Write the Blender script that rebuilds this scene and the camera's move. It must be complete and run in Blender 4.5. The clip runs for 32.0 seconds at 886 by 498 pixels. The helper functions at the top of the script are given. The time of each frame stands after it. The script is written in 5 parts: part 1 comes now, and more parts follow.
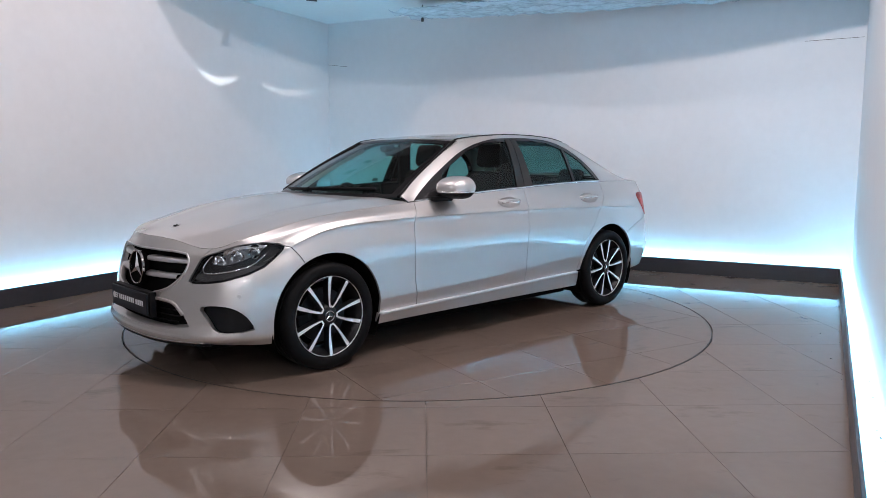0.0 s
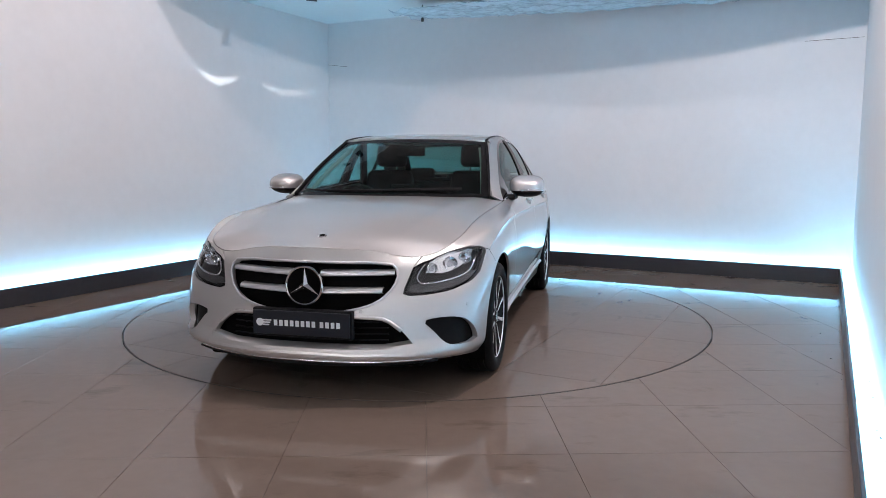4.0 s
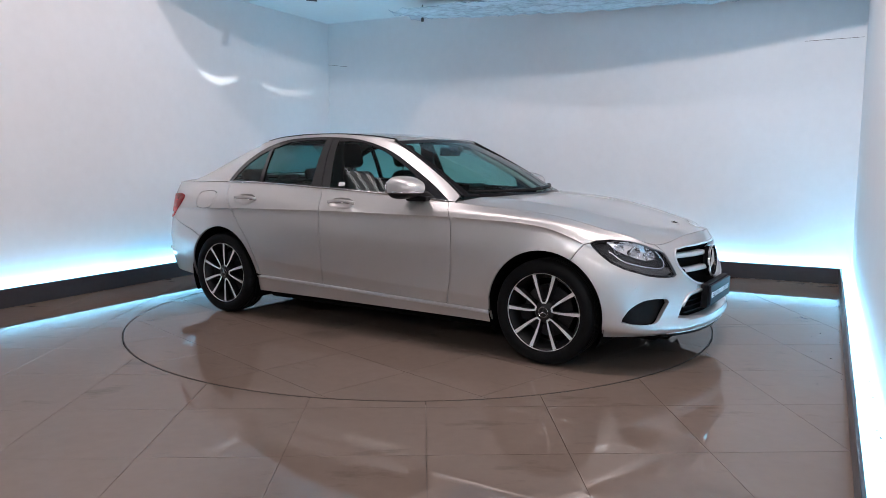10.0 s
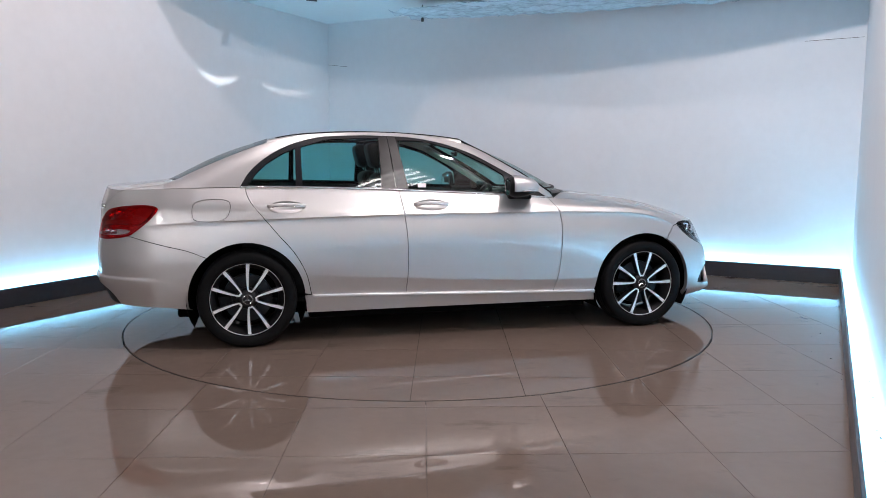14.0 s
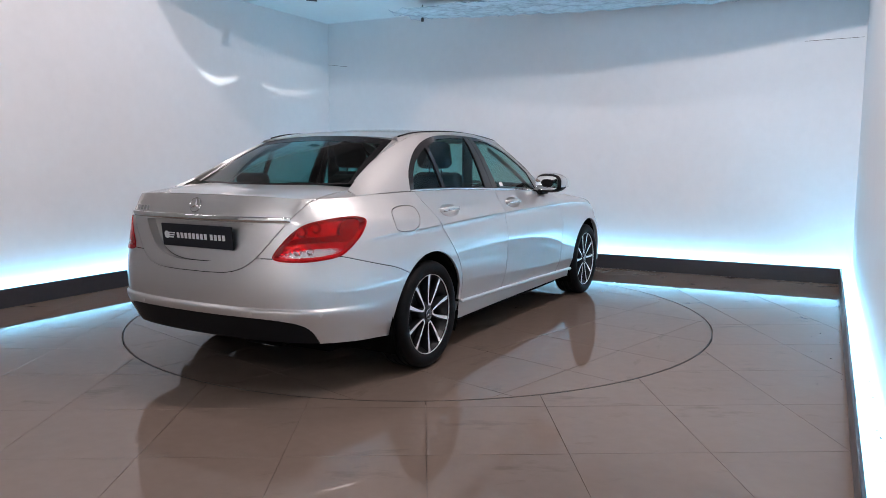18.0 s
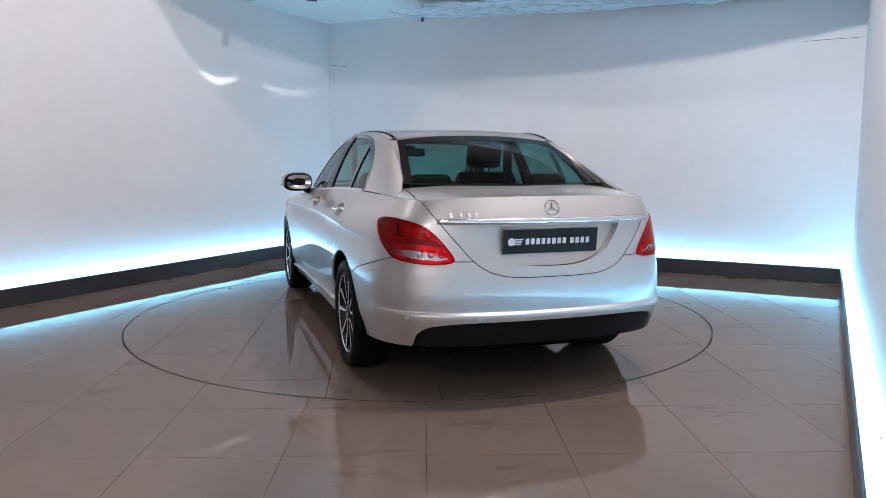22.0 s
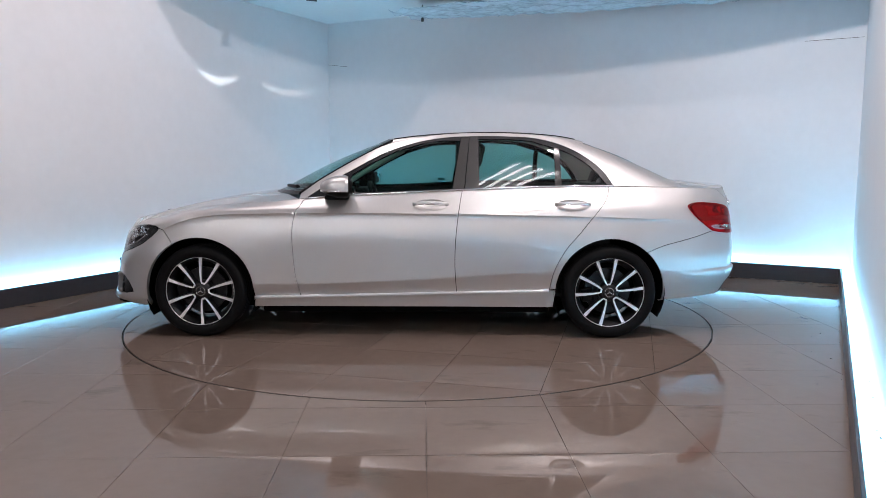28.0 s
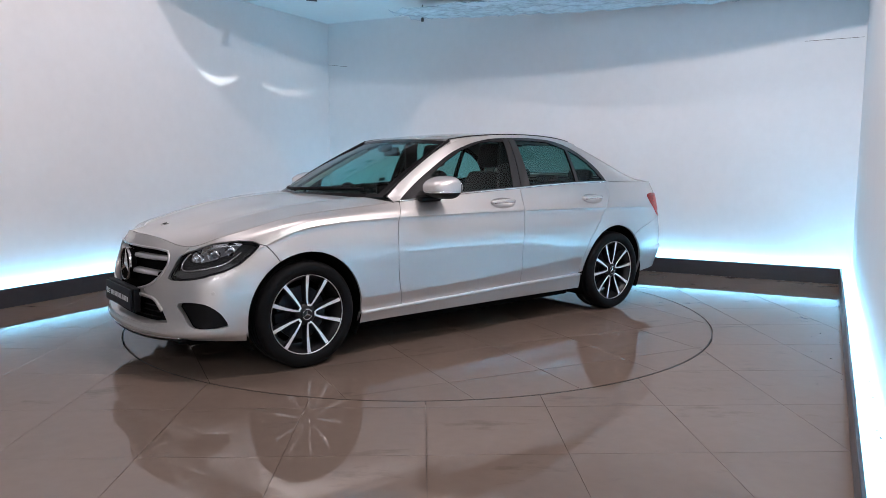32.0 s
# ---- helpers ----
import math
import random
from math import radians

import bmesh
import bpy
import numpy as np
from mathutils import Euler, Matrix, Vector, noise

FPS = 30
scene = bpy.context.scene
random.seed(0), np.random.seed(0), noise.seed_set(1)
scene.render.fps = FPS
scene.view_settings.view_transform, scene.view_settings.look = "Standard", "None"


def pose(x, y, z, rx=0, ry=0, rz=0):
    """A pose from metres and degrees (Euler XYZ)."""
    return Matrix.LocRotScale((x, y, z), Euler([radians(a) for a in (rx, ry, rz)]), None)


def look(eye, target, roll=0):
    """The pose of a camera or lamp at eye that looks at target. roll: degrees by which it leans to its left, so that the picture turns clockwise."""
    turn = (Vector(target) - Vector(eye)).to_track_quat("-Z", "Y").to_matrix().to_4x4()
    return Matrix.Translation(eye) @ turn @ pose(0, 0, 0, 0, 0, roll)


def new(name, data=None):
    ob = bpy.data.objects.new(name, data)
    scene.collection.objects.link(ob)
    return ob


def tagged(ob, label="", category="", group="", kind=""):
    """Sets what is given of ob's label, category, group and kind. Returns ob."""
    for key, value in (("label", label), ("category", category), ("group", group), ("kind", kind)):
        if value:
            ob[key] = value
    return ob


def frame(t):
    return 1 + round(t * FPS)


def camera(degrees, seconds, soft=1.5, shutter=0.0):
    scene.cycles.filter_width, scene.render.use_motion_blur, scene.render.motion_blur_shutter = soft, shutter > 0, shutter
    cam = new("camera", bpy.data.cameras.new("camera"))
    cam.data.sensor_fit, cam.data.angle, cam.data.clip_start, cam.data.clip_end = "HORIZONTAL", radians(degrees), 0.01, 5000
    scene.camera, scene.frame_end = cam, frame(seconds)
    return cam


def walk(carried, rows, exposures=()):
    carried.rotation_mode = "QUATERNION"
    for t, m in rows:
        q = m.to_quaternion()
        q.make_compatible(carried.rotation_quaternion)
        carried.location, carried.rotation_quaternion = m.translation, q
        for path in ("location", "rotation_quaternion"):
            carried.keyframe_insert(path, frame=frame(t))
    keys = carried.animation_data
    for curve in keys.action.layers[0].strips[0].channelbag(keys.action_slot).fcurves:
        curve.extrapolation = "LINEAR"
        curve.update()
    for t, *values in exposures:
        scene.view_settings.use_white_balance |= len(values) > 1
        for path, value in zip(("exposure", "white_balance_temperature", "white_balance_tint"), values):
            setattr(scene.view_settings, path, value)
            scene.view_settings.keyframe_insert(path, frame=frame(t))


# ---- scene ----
cam = camera(61.855, 32.0, soft=0.6)
STAND = pose(0.015, -5.926, 1.244, 82.99, 0, -1.59) @ pose(0, 0, 0, 0, 0, 0.1)
walk(cam, [(0.0, STAND), (32.0, STAND)], [(0.0, -0.07), (32.0, -0.07)])

# heading of the turntable and the car on it, in degrees, second by second
HEADING = [(0.0, -137.9), (0.5, -137.8), (1.0, -136.15), (1.5, -133.0), (2.0, -128.3), (2.5, -122.6), (3.0, -116.7),
           (5.7, -85.1), (7.0, -69.7), (8.0, -58.2), (9.0, -46.5), (10.0, -34.6), (11.0, -23.0), (12.0, -11.4),
           (13.0, 0.35), (14.0, 12.0), (15.5, 29.4), (17.0, 47.05), (18.0, 58.95), (19.0, 70.7), (20.5, 88.6), (22.0, 106.9),
           (23.0, 118.95), (24.0, 130.75), (25.0, 142.5), (26.5, 160.2), (28.0, 177.8), (29.0, 189.2), (30.0, 200.8),
           (30.5, 206.5), (31.0, 211.9), (31.5, 215.4), (32.0, 217.2)]
CAR_AHEAD = 0.079

# ---- world and light ----
world = bpy.data.worlds.new("dark_surroundings")
scene.world = world
world.use_nodes = True
world.node_tree.nodes["Background"].inputs["Color"].default_value = (0.5, 0.6, 0.7, 1)
world.node_tree.nodes["Background"].inputs["Strength"].default_value = 0.02

TURN = 61.0
CU, SU = math.cos(radians(TURN)), math.sin(radians(TURN))
BACK, LEFT, RIGHT, REAR, CEIL, LEDGE = 3.20, -3.21, 3.14, -7.6, 3.03, 0.16


def uv(u, v, z=0.0):
    """Room coordinates (u into the room, v to the right) to the world."""
    return Vector((u * CU + v * SU, u * SU - v * CU, z))


def lamp(name, where, power, radius, colour, label):
    data = bpy.data.lights.new(name, "POINT")
    data.energy, data.shadow_soft_size, data.color = power, radius, colour
    ob = new(name, data)
    ob.location = where
    return tagged(ob, label, "lamp")


lamp("ceiling_lamp", uv(-0.95, 2.4, 4.2), 320, 0.08, (1.0, 0.89, 0.90), "warm white lamp above the ceiling opening")
lamp("ceiling_lamp", uv(-1.2, -0.8, 4.85), 195, 0.09, (1.0, 0.88, 0.90), "warm white lamp high above the ceiling opening")

# ---- materials ----


def mat(name, colour, rough=0.5, metal=0.0, spots=0.0, scale=8.0, bump=0.0, bump_scale=60.0, coat=0.0, spread=0.1, vary=0.0, ior=1.5, coat_ior=1.5):
    """A surface with two scales of variation in colour and gloss, and a fine relief."""
    m = bpy.data.materials.new(name)
    m.use_nodes = True
    nt = m.node_tree
    b = nt.nodes["Principled BSDF"]
    b.inputs["Metallic"].default_value, b.inputs["Roughness"].default_value = metal, rough
    b.inputs["Coat Weight"].default_value, b.inputs["IOR"].default_value = coat, ior
    b.inputs["Coat Roughness"].default_value = 0.012
    b.inputs["Coat IOR"].default_value = coat_ior
    b.inputs["Base Color"].default_value = (*colour, 1)
    if spots or vary:
        geo = nt.nodes.new("ShaderNodeTexCoord")
        n1, n2 = nt.nodes.new("ShaderNodeTexNoise"), nt.nodes.new("ShaderNodeTexNoise")
        n1.inputs["Scale"].default_value, n2.inputs["Scale"].default_value = scale, scale * 9
        n1.inputs["Detail"].default_value = n2.inputs["Detail"].default_value = 4
        add = nt.nodes.new("ShaderNodeMath")
        add.operation = "ADD"
        nt.links.new(geo.outputs["Object"], n1.inputs["Vector"])
        nt.links.new(geo.outputs["Object"], n2.inputs["Vector"])
        nt.links.new(n1.outputs["Fac"], add.inputs[0])
        nt.links.new(n2.outputs["Fac"], add.inputs[1])
        last = add.outputs[0]
        lo, hi = 0.6, 1.4
        if vary:
            info, more = nt.nodes.new("ShaderNodeObjectInfo"), nt.nodes.new("ShaderNodeMath")
            more.operation = "MULTIPLY_ADD"
            more.inputs[1].default_value = vary
            nt.links.new(info.outputs["Random"], more.inputs[0])
            nt.links.new(last, more.inputs[2])
            last, hi = more.outputs[0], 1.4 + vary
        ramp = nt.nodes.new("ShaderNodeMapRange")
        ramp.inputs["From Min"].default_value, ramp.inputs["From Max"].default_value = lo, hi
        ramp.inputs["To Min"].default_value, ramp.inputs["To Max"].default_value = 1 - spots, 1 + spots
        nt.links.new(last, ramp.inputs["Value"])
        mul = nt.nodes.new("ShaderNodeVectorMath")
        mul.operation = "SCALE"
        mul.inputs[0].default_value = colour
        nt.links.new(ramp.outputs[0], mul.inputs["Scale"])
        nt.links.new(mul.outputs[0], b.inputs["Base Color"])
        r2 = nt.nodes.new("ShaderNodeMapRange")
        r2.inputs["From Min"].default_value, r2.inputs["From Max"].default_value = 0.6, 1.4
        r2.inputs["To Min"].default_value, r2.inputs["To Max"].default_value = rough * (1 - spread), rough * (1 + spread)
        nt.links.new(add.outputs[0], r2.inputs["Value"])
        nt.links.new(r2.outputs[0], b.inputs["Roughness"])
    if bump:
        geo = nt.nodes.new("ShaderNodeTexCoord")
        n3, bp = nt.nodes.new("ShaderNodeTexNoise"), nt.nodes.new("ShaderNodeBump")
        n3.inputs["Scale"].default_value, n3.inputs["Detail"].default_value = bump_scale, 5
        bp.inputs["Strength"].default_value, bp.inputs["Distance"].default_value = bump, 0.01
        nt.links.new(geo.outputs["Object"], n3.inputs["Vector"])
        nt.links.new(n3.outputs["Fac"], bp.inputs["Height"])
        nt.links.new(bp.outputs[0], b.inputs["Normal"])
    return m


def glow(name, colour, strength):
    m = bpy.data.materials.new(name)
    m.use_nodes = True
    b = m.node_tree.nodes["Principled BSDF"]
    b.inputs["Base Color"].default_value = (0.8, 0.8, 0.8, 1)
    b.inputs["Emission Color"].default_value, b.inputs["Emission Strength"].default_value = (*colour, 1), strength
    return m


WALL = mat("white_wall_paint", (0.74, 0.74, 0.75), 0.55, spots=0.03, scale=1.3, bump=0.06, bump_scale=14)
CEILING = mat("ceiling_paint", (0.72, 0.72, 0.72), 0.7, spots=0.04, scale=2, bump=0.05)
# grey of the unseen wall added to darken the left
SHADE_WALL = mat("grey_shade_wall", (0.26, 0.26, 0.265), 0.9, spots=0.2, scale=3)
# weak fill added on the left side
SIDE_FILL = glow("dimmed_warm_side_fill", (1.0, 0.93, 0.93), 5.5)
# dark grey of the unseen enclosure added over the room
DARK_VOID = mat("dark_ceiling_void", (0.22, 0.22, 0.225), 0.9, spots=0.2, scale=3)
TUBE = glow("warm_white_tube", (1.0, 0.93, 0.92), 20.0)
# fill added behind the camera, for the rear wall and facing bodywork
REAR_FILL = glow("warm_white_rear_fill", (1.0, 0.95, 0.97), 21.0)
SKIRT = mat("anthracite_skirting", (0.035, 0.035, 0.04), 0.35, spots=0.15, scale=3, bump=0.05)
TILE = mat("polished_porcelain_tile", (0.156, 0.117, 0.096), 0.5, spots=0.08, scale=1.6, vary=0.22)
# the polish: a clear mirror layer over the matt body of the tile
tn = TILE.node_tree.nodes
tn["Principled BSDF"].inputs["Specular IOR Level"].default_value = 0.0
polish, film_of_gloss, damp, rim_of_gloss, over = (tn.new(k) for k in ("ShaderNodeBsdfGlossy", "ShaderNodeFresnel", "ShaderNodeMath", "ShaderNodeMath", "ShaderNodeMixShader"))
ripple, relief, place_on_tile = (tn.new(k) for k in ("ShaderNodeTexNoise", "ShaderNodeBump", "ShaderNodeTexCoord"))
polish.inputs["Roughness"].default_value = 0.008
film_of_gloss.inputs["IOR"].default_value = 1.80
damp.operation, rim_of_gloss.operation = "MULTIPLY_ADD", "DIVIDE"
damp.inputs[1].default_value, damp.inputs[2].default_value = 1.1, 1.0
ripple.inputs["Scale"].default_value, relief.inputs["Strength"].default_value, relief.inputs["Distance"].default_value = 6.0, 0.005, 0.01
for a, b in ((place_on_tile.outputs["Object"], ripple.inputs["Vector"]), (ripple.outputs["Fac"], relief.inputs["Height"]), (relief.outputs[0], polish.inputs["Normal"]),
             (film_of_gloss.outputs[0], rim_of_gloss.inputs[0]), (film_of_gloss.outputs[0], damp.inputs[0]), (damp.outputs[0], rim_of_gloss.inputs[1]), (rim_of_gloss.outputs[0], over.inputs[0]),
             (tn["Principled BSDF"].outputs[0], over.inputs[1]), (polish.outputs[0], over.inputs[2]), (over.outputs[0], tn["Material Output"].inputs["Surface"])):
    TILE.node_tree.links.new(a, b)
# dark scuffs and tyre dust, different on every tile
spot_info, spot_shift, spot_noise, spot_range, spot_mul = (tn.new(k) for k in ("ShaderNodeObjectInfo", "ShaderNodeVectorMath", "ShaderNodeTexNoise", "ShaderNodeMapRange", "ShaderNodeVectorMath"))
spot_shift.operation, spot_mul.operation = "MULTIPLY_ADD", "SCALE"
spot_shift.inputs[1].default_value = (1.0, 2.6, 1.0)
spot_noise.inputs["Scale"].default_value, spot_noise.inputs["Detail"].default_value, spot_noise.inputs["Roughness"].default_value = 2.2, 6, 0.62
spot_range.inputs["From Min"].default_value, spot_range.inputs["From Max"].default_value = 0.60, 0.76
spot_range.inputs["To Min"].default_value, spot_range.inputs["To Max"].default_value = 1.0, 0.62
tile_colour = tn["Principled BSDF"].inputs["Base Color"].links[0].from_socket
for a, b in ((place_on_tile.outputs["Object"], spot_shift.inputs[0]), (spot_info.outputs["Random"], spot_shift.inputs[2]), (spot_shift.outputs[0], spot_noise.inputs["Vector"]),
             (spot_noise.outputs["Fac"], spot_range.inputs["Value"]), (tile_colour, spot_mul.inputs[0]), (spot_range.outputs[0], spot_mul.inputs["Scale"]),
             (spot_mul.outputs[0], tn["Principled BSDF"].inputs["Base Color"])):
    TILE.node_tree.links.new(a, b)
GROUT = mat("grout", (0.075, 0.06, 0.05), 0.8, spots=0.3, scale=20)
# joints are dark in places and ochre with dirt in others
JOINT = mat("dirty_floor_joint", (0.05, 0.04, 0.034), 0.8)
jn, jr, jc = (JOINT.node_tree.nodes.new(k) for k in ("ShaderNodeTexNoise", "ShaderNodeValToRGB", "ShaderNodeTexCoord"))
jn.inputs["Scale"].default_value, jn.inputs["Detail"].default_value = 1.1, 3
jr.color_ramp.elements[0].position, jr.color_ramp.elements[1].position = 0.42, 0.66
jr.color_ramp.elements[0].color, jr.color_ramp.elements[1].color = (0.055, 0.043, 0.034, 1), (0.30, 0.215, 0.14, 1)
JOINT.node_tree.links.new(jc.outputs["Object"], jn.inputs["Vector"])
JOINT.node_tree.links.new(jn.outputs["Fac"], jr.inputs["Fac"])
JOINT.node_tree.links.new(jr.outputs["Color"], JOINT.node_tree.nodes["Principled BSDF"].inputs["Base Color"])
LED = glow("cool_led", (0.21, 0.65, 1.0), 55.0)
FILM = mat("crinkled_plastic_film", (0.55, 0.60, 0.64), 0.22, spots=0.15, scale=4, bump=0.5, bump_scale=9)
RUBBER = mat("tyre_rubber", (0.005, 0.005, 0.0055), 0.55, spots=0.25, scale=14, bump=0.1, bump_scale=120, ior=1.2)
TRIM = mat("dark_rim_of_turntable", (0.012, 0.011, 0.010), 0.6, spots=0.2)

# ---- mesh helpers ----


def finish(name, bm, material, smooth=False):
    me = bpy.data.meshes.new(name)
    bmesh.ops.recalc_face_normals(bm, faces=bm.faces)
    if smooth:
        for f in bm.faces:
            f.smooth = True
    bm.to_mesh(me)
    bm.free()
    for m in (material if isinstance(material, (list, tuple)) else [material]):
        me.materials.append(m)
    return me


def part(name, bm, material, parent=None, label="", smooth=False, m=None, sharp=None):
    """One bmesh as one mesh object, under a thing or a part."""
    ob = new(name, finish(name, bm, material, smooth))
    if sharp is not None:
        ob.data.set_sharp_from_angle(angle=radians(sharp))
    if parent is not None:
        ob.parent = parent
    if m is not None:
        ob.matrix_basis = m
    return tagged(ob, label)


def box(bm, x0, x1, y0, y1, z0, z1, bevel=0.0, m=None):
    made = bmesh.ops.create_cube(bm, size=1)["verts"]
    for v in made:
        v.co = Vector(((x0 + x1) / 2 + v.co.x * (x1 - x0), (y0 + y1) / 2 + v.co.y * (y1 - y0), (z0 + z1) / 2 + v.co.z * (z1 - z0)))
    if bevel:
        edges = list({e for v in made for e in v.link_edges})
        made = bmesh.ops.bevel(bm, geom=edges, offset=bevel, segments=2, affect="EDGES", profile=0.5)["verts"]
    if m is not None:
        bmesh.ops.transform(bm, matrix=m, verts=list({v for v in made if v.is_valid}))
    return bm


def boxed(*a, **k):
    return box(bmesh.new(), *a, **k)


def lathe(bm, profile, segments=48, axis="y", closed=False):
    """Turn a profile of (radius, offset) about an axis."""
    rings = []
    for r, o in profile:
        ring = []
        for i in range(segments):
            a = 2 * math.pi * i / segments
            c, s = r * math.cos(a), r * math.sin(a)
            ring.append(bm.verts.new((c, o, s) if axis == "y" else (c, s, o) if axis == "z" else (o, c, s)))
        rings.append(ring)
    pairs = list(zip(rings, rings[1:] + ([rings[0]] if closed else [])))
    if not closed:
        pairs = list(zip(rings, rings[1:]))
    for a, b in pairs:
        for i in range(segments):
            j = (i + 1) % segments
            bm.faces.new((a[i], a[j], b[j], b[i]))
    return rings


def prism(bm, outline, z0, z1):
    """A flat polygon given as (x, y), standing from z0 to z1."""
    lo = [bm.verts.new((x, y, z0)) for x, y in outline]
    hi = [bm.verts.new((x, y, z1)) for x, y in outline]
    bm.faces.new(hi)
    bm.faces.new(lo[::-1])
    for i in range(len(lo)):
        j = (i + 1) % len(lo)
        bm.faces.new((lo[i], lo[j], hi[j], hi[i]))
    return bm


ROOM = pose(0, 0, 0, 0, 0, TURN)


def room_part(name, bm, material, label="", kind="structure"):
    """A piece of the setting, built in room coordinates x = u, y = -v."""
    ob = part(name, bm, material, None, label, m=ROOM)
    return tagged(ob, kind=kind)


# ---- the room ----
TOP = 3.10
SIDE_END = -1.62
# out of view: added past the white wall to cut bounce and reflections
room_part("shade_wall_left", boxed(REAR, SIDE_END, -LEFT + 0.01, -LEFT + 0.15, -0.1, TOP), SHADE_WALL, "unseen grey wall added to darken the near left")
room_part("wall_back", boxed(BACK, BACK + 0.15, -RIGHT - 0.15, -LEFT + 0.15, -0.1, TOP), WALL, "smooth white painted wall lit from below by a cool strip")
room_part("wall_left", boxed(SIDE_END, BACK, -LEFT, -LEFT + 0.15, -0.1, TOP), WALL, "smooth white painted wall with the cut-off of the ceiling light")
room_part("wall_right", boxed(REAR, BACK, -RIGHT - 0.15, -RIGHT, -0.1, TOP), WALL, "smooth white painted side wall beside the turntable")
room_part("wall_rear", boxed(REAR - 0.15, REAR, -RIGHT - 0.15, -LEFT + 0.15, -0.1, TOP), WALL, "plain white wall that closes the studio")
# above the wall boards an unseen dark enclosure is added, to keep reflections dim
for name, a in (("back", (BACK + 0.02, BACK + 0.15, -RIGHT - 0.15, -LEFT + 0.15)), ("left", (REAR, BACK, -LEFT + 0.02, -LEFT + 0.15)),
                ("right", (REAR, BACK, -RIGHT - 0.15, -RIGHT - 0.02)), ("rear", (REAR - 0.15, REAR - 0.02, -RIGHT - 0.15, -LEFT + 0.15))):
    room_part("upper_wall_" + name, boxed(*a, TOP + 0.004, 6.2), DARK_VOID, "unseen dark wall added above the boards")
room_part("upper_cover", boxed(REAR, BACK, -RIGHT, -LEFT, 6.05, 6.2), DARK_VOID, "unseen dark cover added above the light opening")
# the lower ceiling leaves an opening over the turntable, through which the lamp shines
bm = bmesh.new()
# rim outline worked out backwards from the light edges wanted on the walls
rim_u = [0.12, 0.178, 0.264, 0.614, 0.971, 1.648, 1.619, 1.489, 1.421, 1.461, 1.488, 1.572, 1.734, 1.925, 2.01]
rim_v = [LEFT, -2.384, -2.356, -1.868, -1.61, -1.353, -1.10, -0.377, 0.084, 0.498, 1.17, 1.756, 2.315, 2.884, RIGHT]
prism(bm, [(u, -v) for u, v in zip(rim_u, rim_v)] + [(BACK, -RIGHT), (BACK, -LEFT)], CEIL, CEIL + 0.03)
room_part("ceiling", bm, CEILING, "white ceiling with an opening over the turntable")

# open board joints in the back wall
for a, b, z0, z1 in ((-3.205, -2.90, 2.492, 2.452), (2.60, 3.12, 2.405, 2.412)):
    bm = bmesh.new()
    tilt = math.atan2(z1 - z0, b - a)
    box(bm, BACK - 0.0035, BACK + 0.002, -(b - a) / 2, (b - a) / 2, -0.0016, 0.0016)
    bmesh.ops.transform(bm, matrix=Matrix.Translation((0, -(a + b) / 2, (z0 + z1) / 2)) @ Matrix.Rotation(-tilt, 4, "X"), verts=bm.verts)
    room_part("wall_joint", bm, GROUT, "thin open joint between two wall boards")
# tube fittings that hang in the hall, added out of view as fill light
for x, y, z, lit in ((1.0, -3.35, 3.5, TUBE), (*uv(-6.4, 0.1, 2.7), REAR_FILL), (*uv(-6.4, 2.0, 2.7), REAR_FILL), (*uv(-3.0, -2.5, 3.12), SIDE_FILL)):
    hang = tagged(new("fill_tube_light"), "unseen white four-tube light fitting added as fill light", "ceiling light", "tube lights of the studio")
    hang.matrix_basis = pose(x, y, z, 0, 0, TURN + (158 if lit is SIDE_FILL else 90 if lit is REAR_FILL else 0))
    part("housing", boxed(-0.64, 0.64, -0.34, 0.34, 0.03, 0.08, bevel=0.006), CEILING, hang)
    for k in range(4):
        part("tube", boxed(-0.60, 0.60, -0.30 + 0.18 * k, -0.24 + 0.18 * k, -0.008, 0.030, bevel=0.012), lit, hang)
    for k in (-0.5, 0.5):
        part("hanger", boxed(k - 0.004, k + 0.004, -0.004, 0.004, 0.08, 2.7), SKIRT, hang)

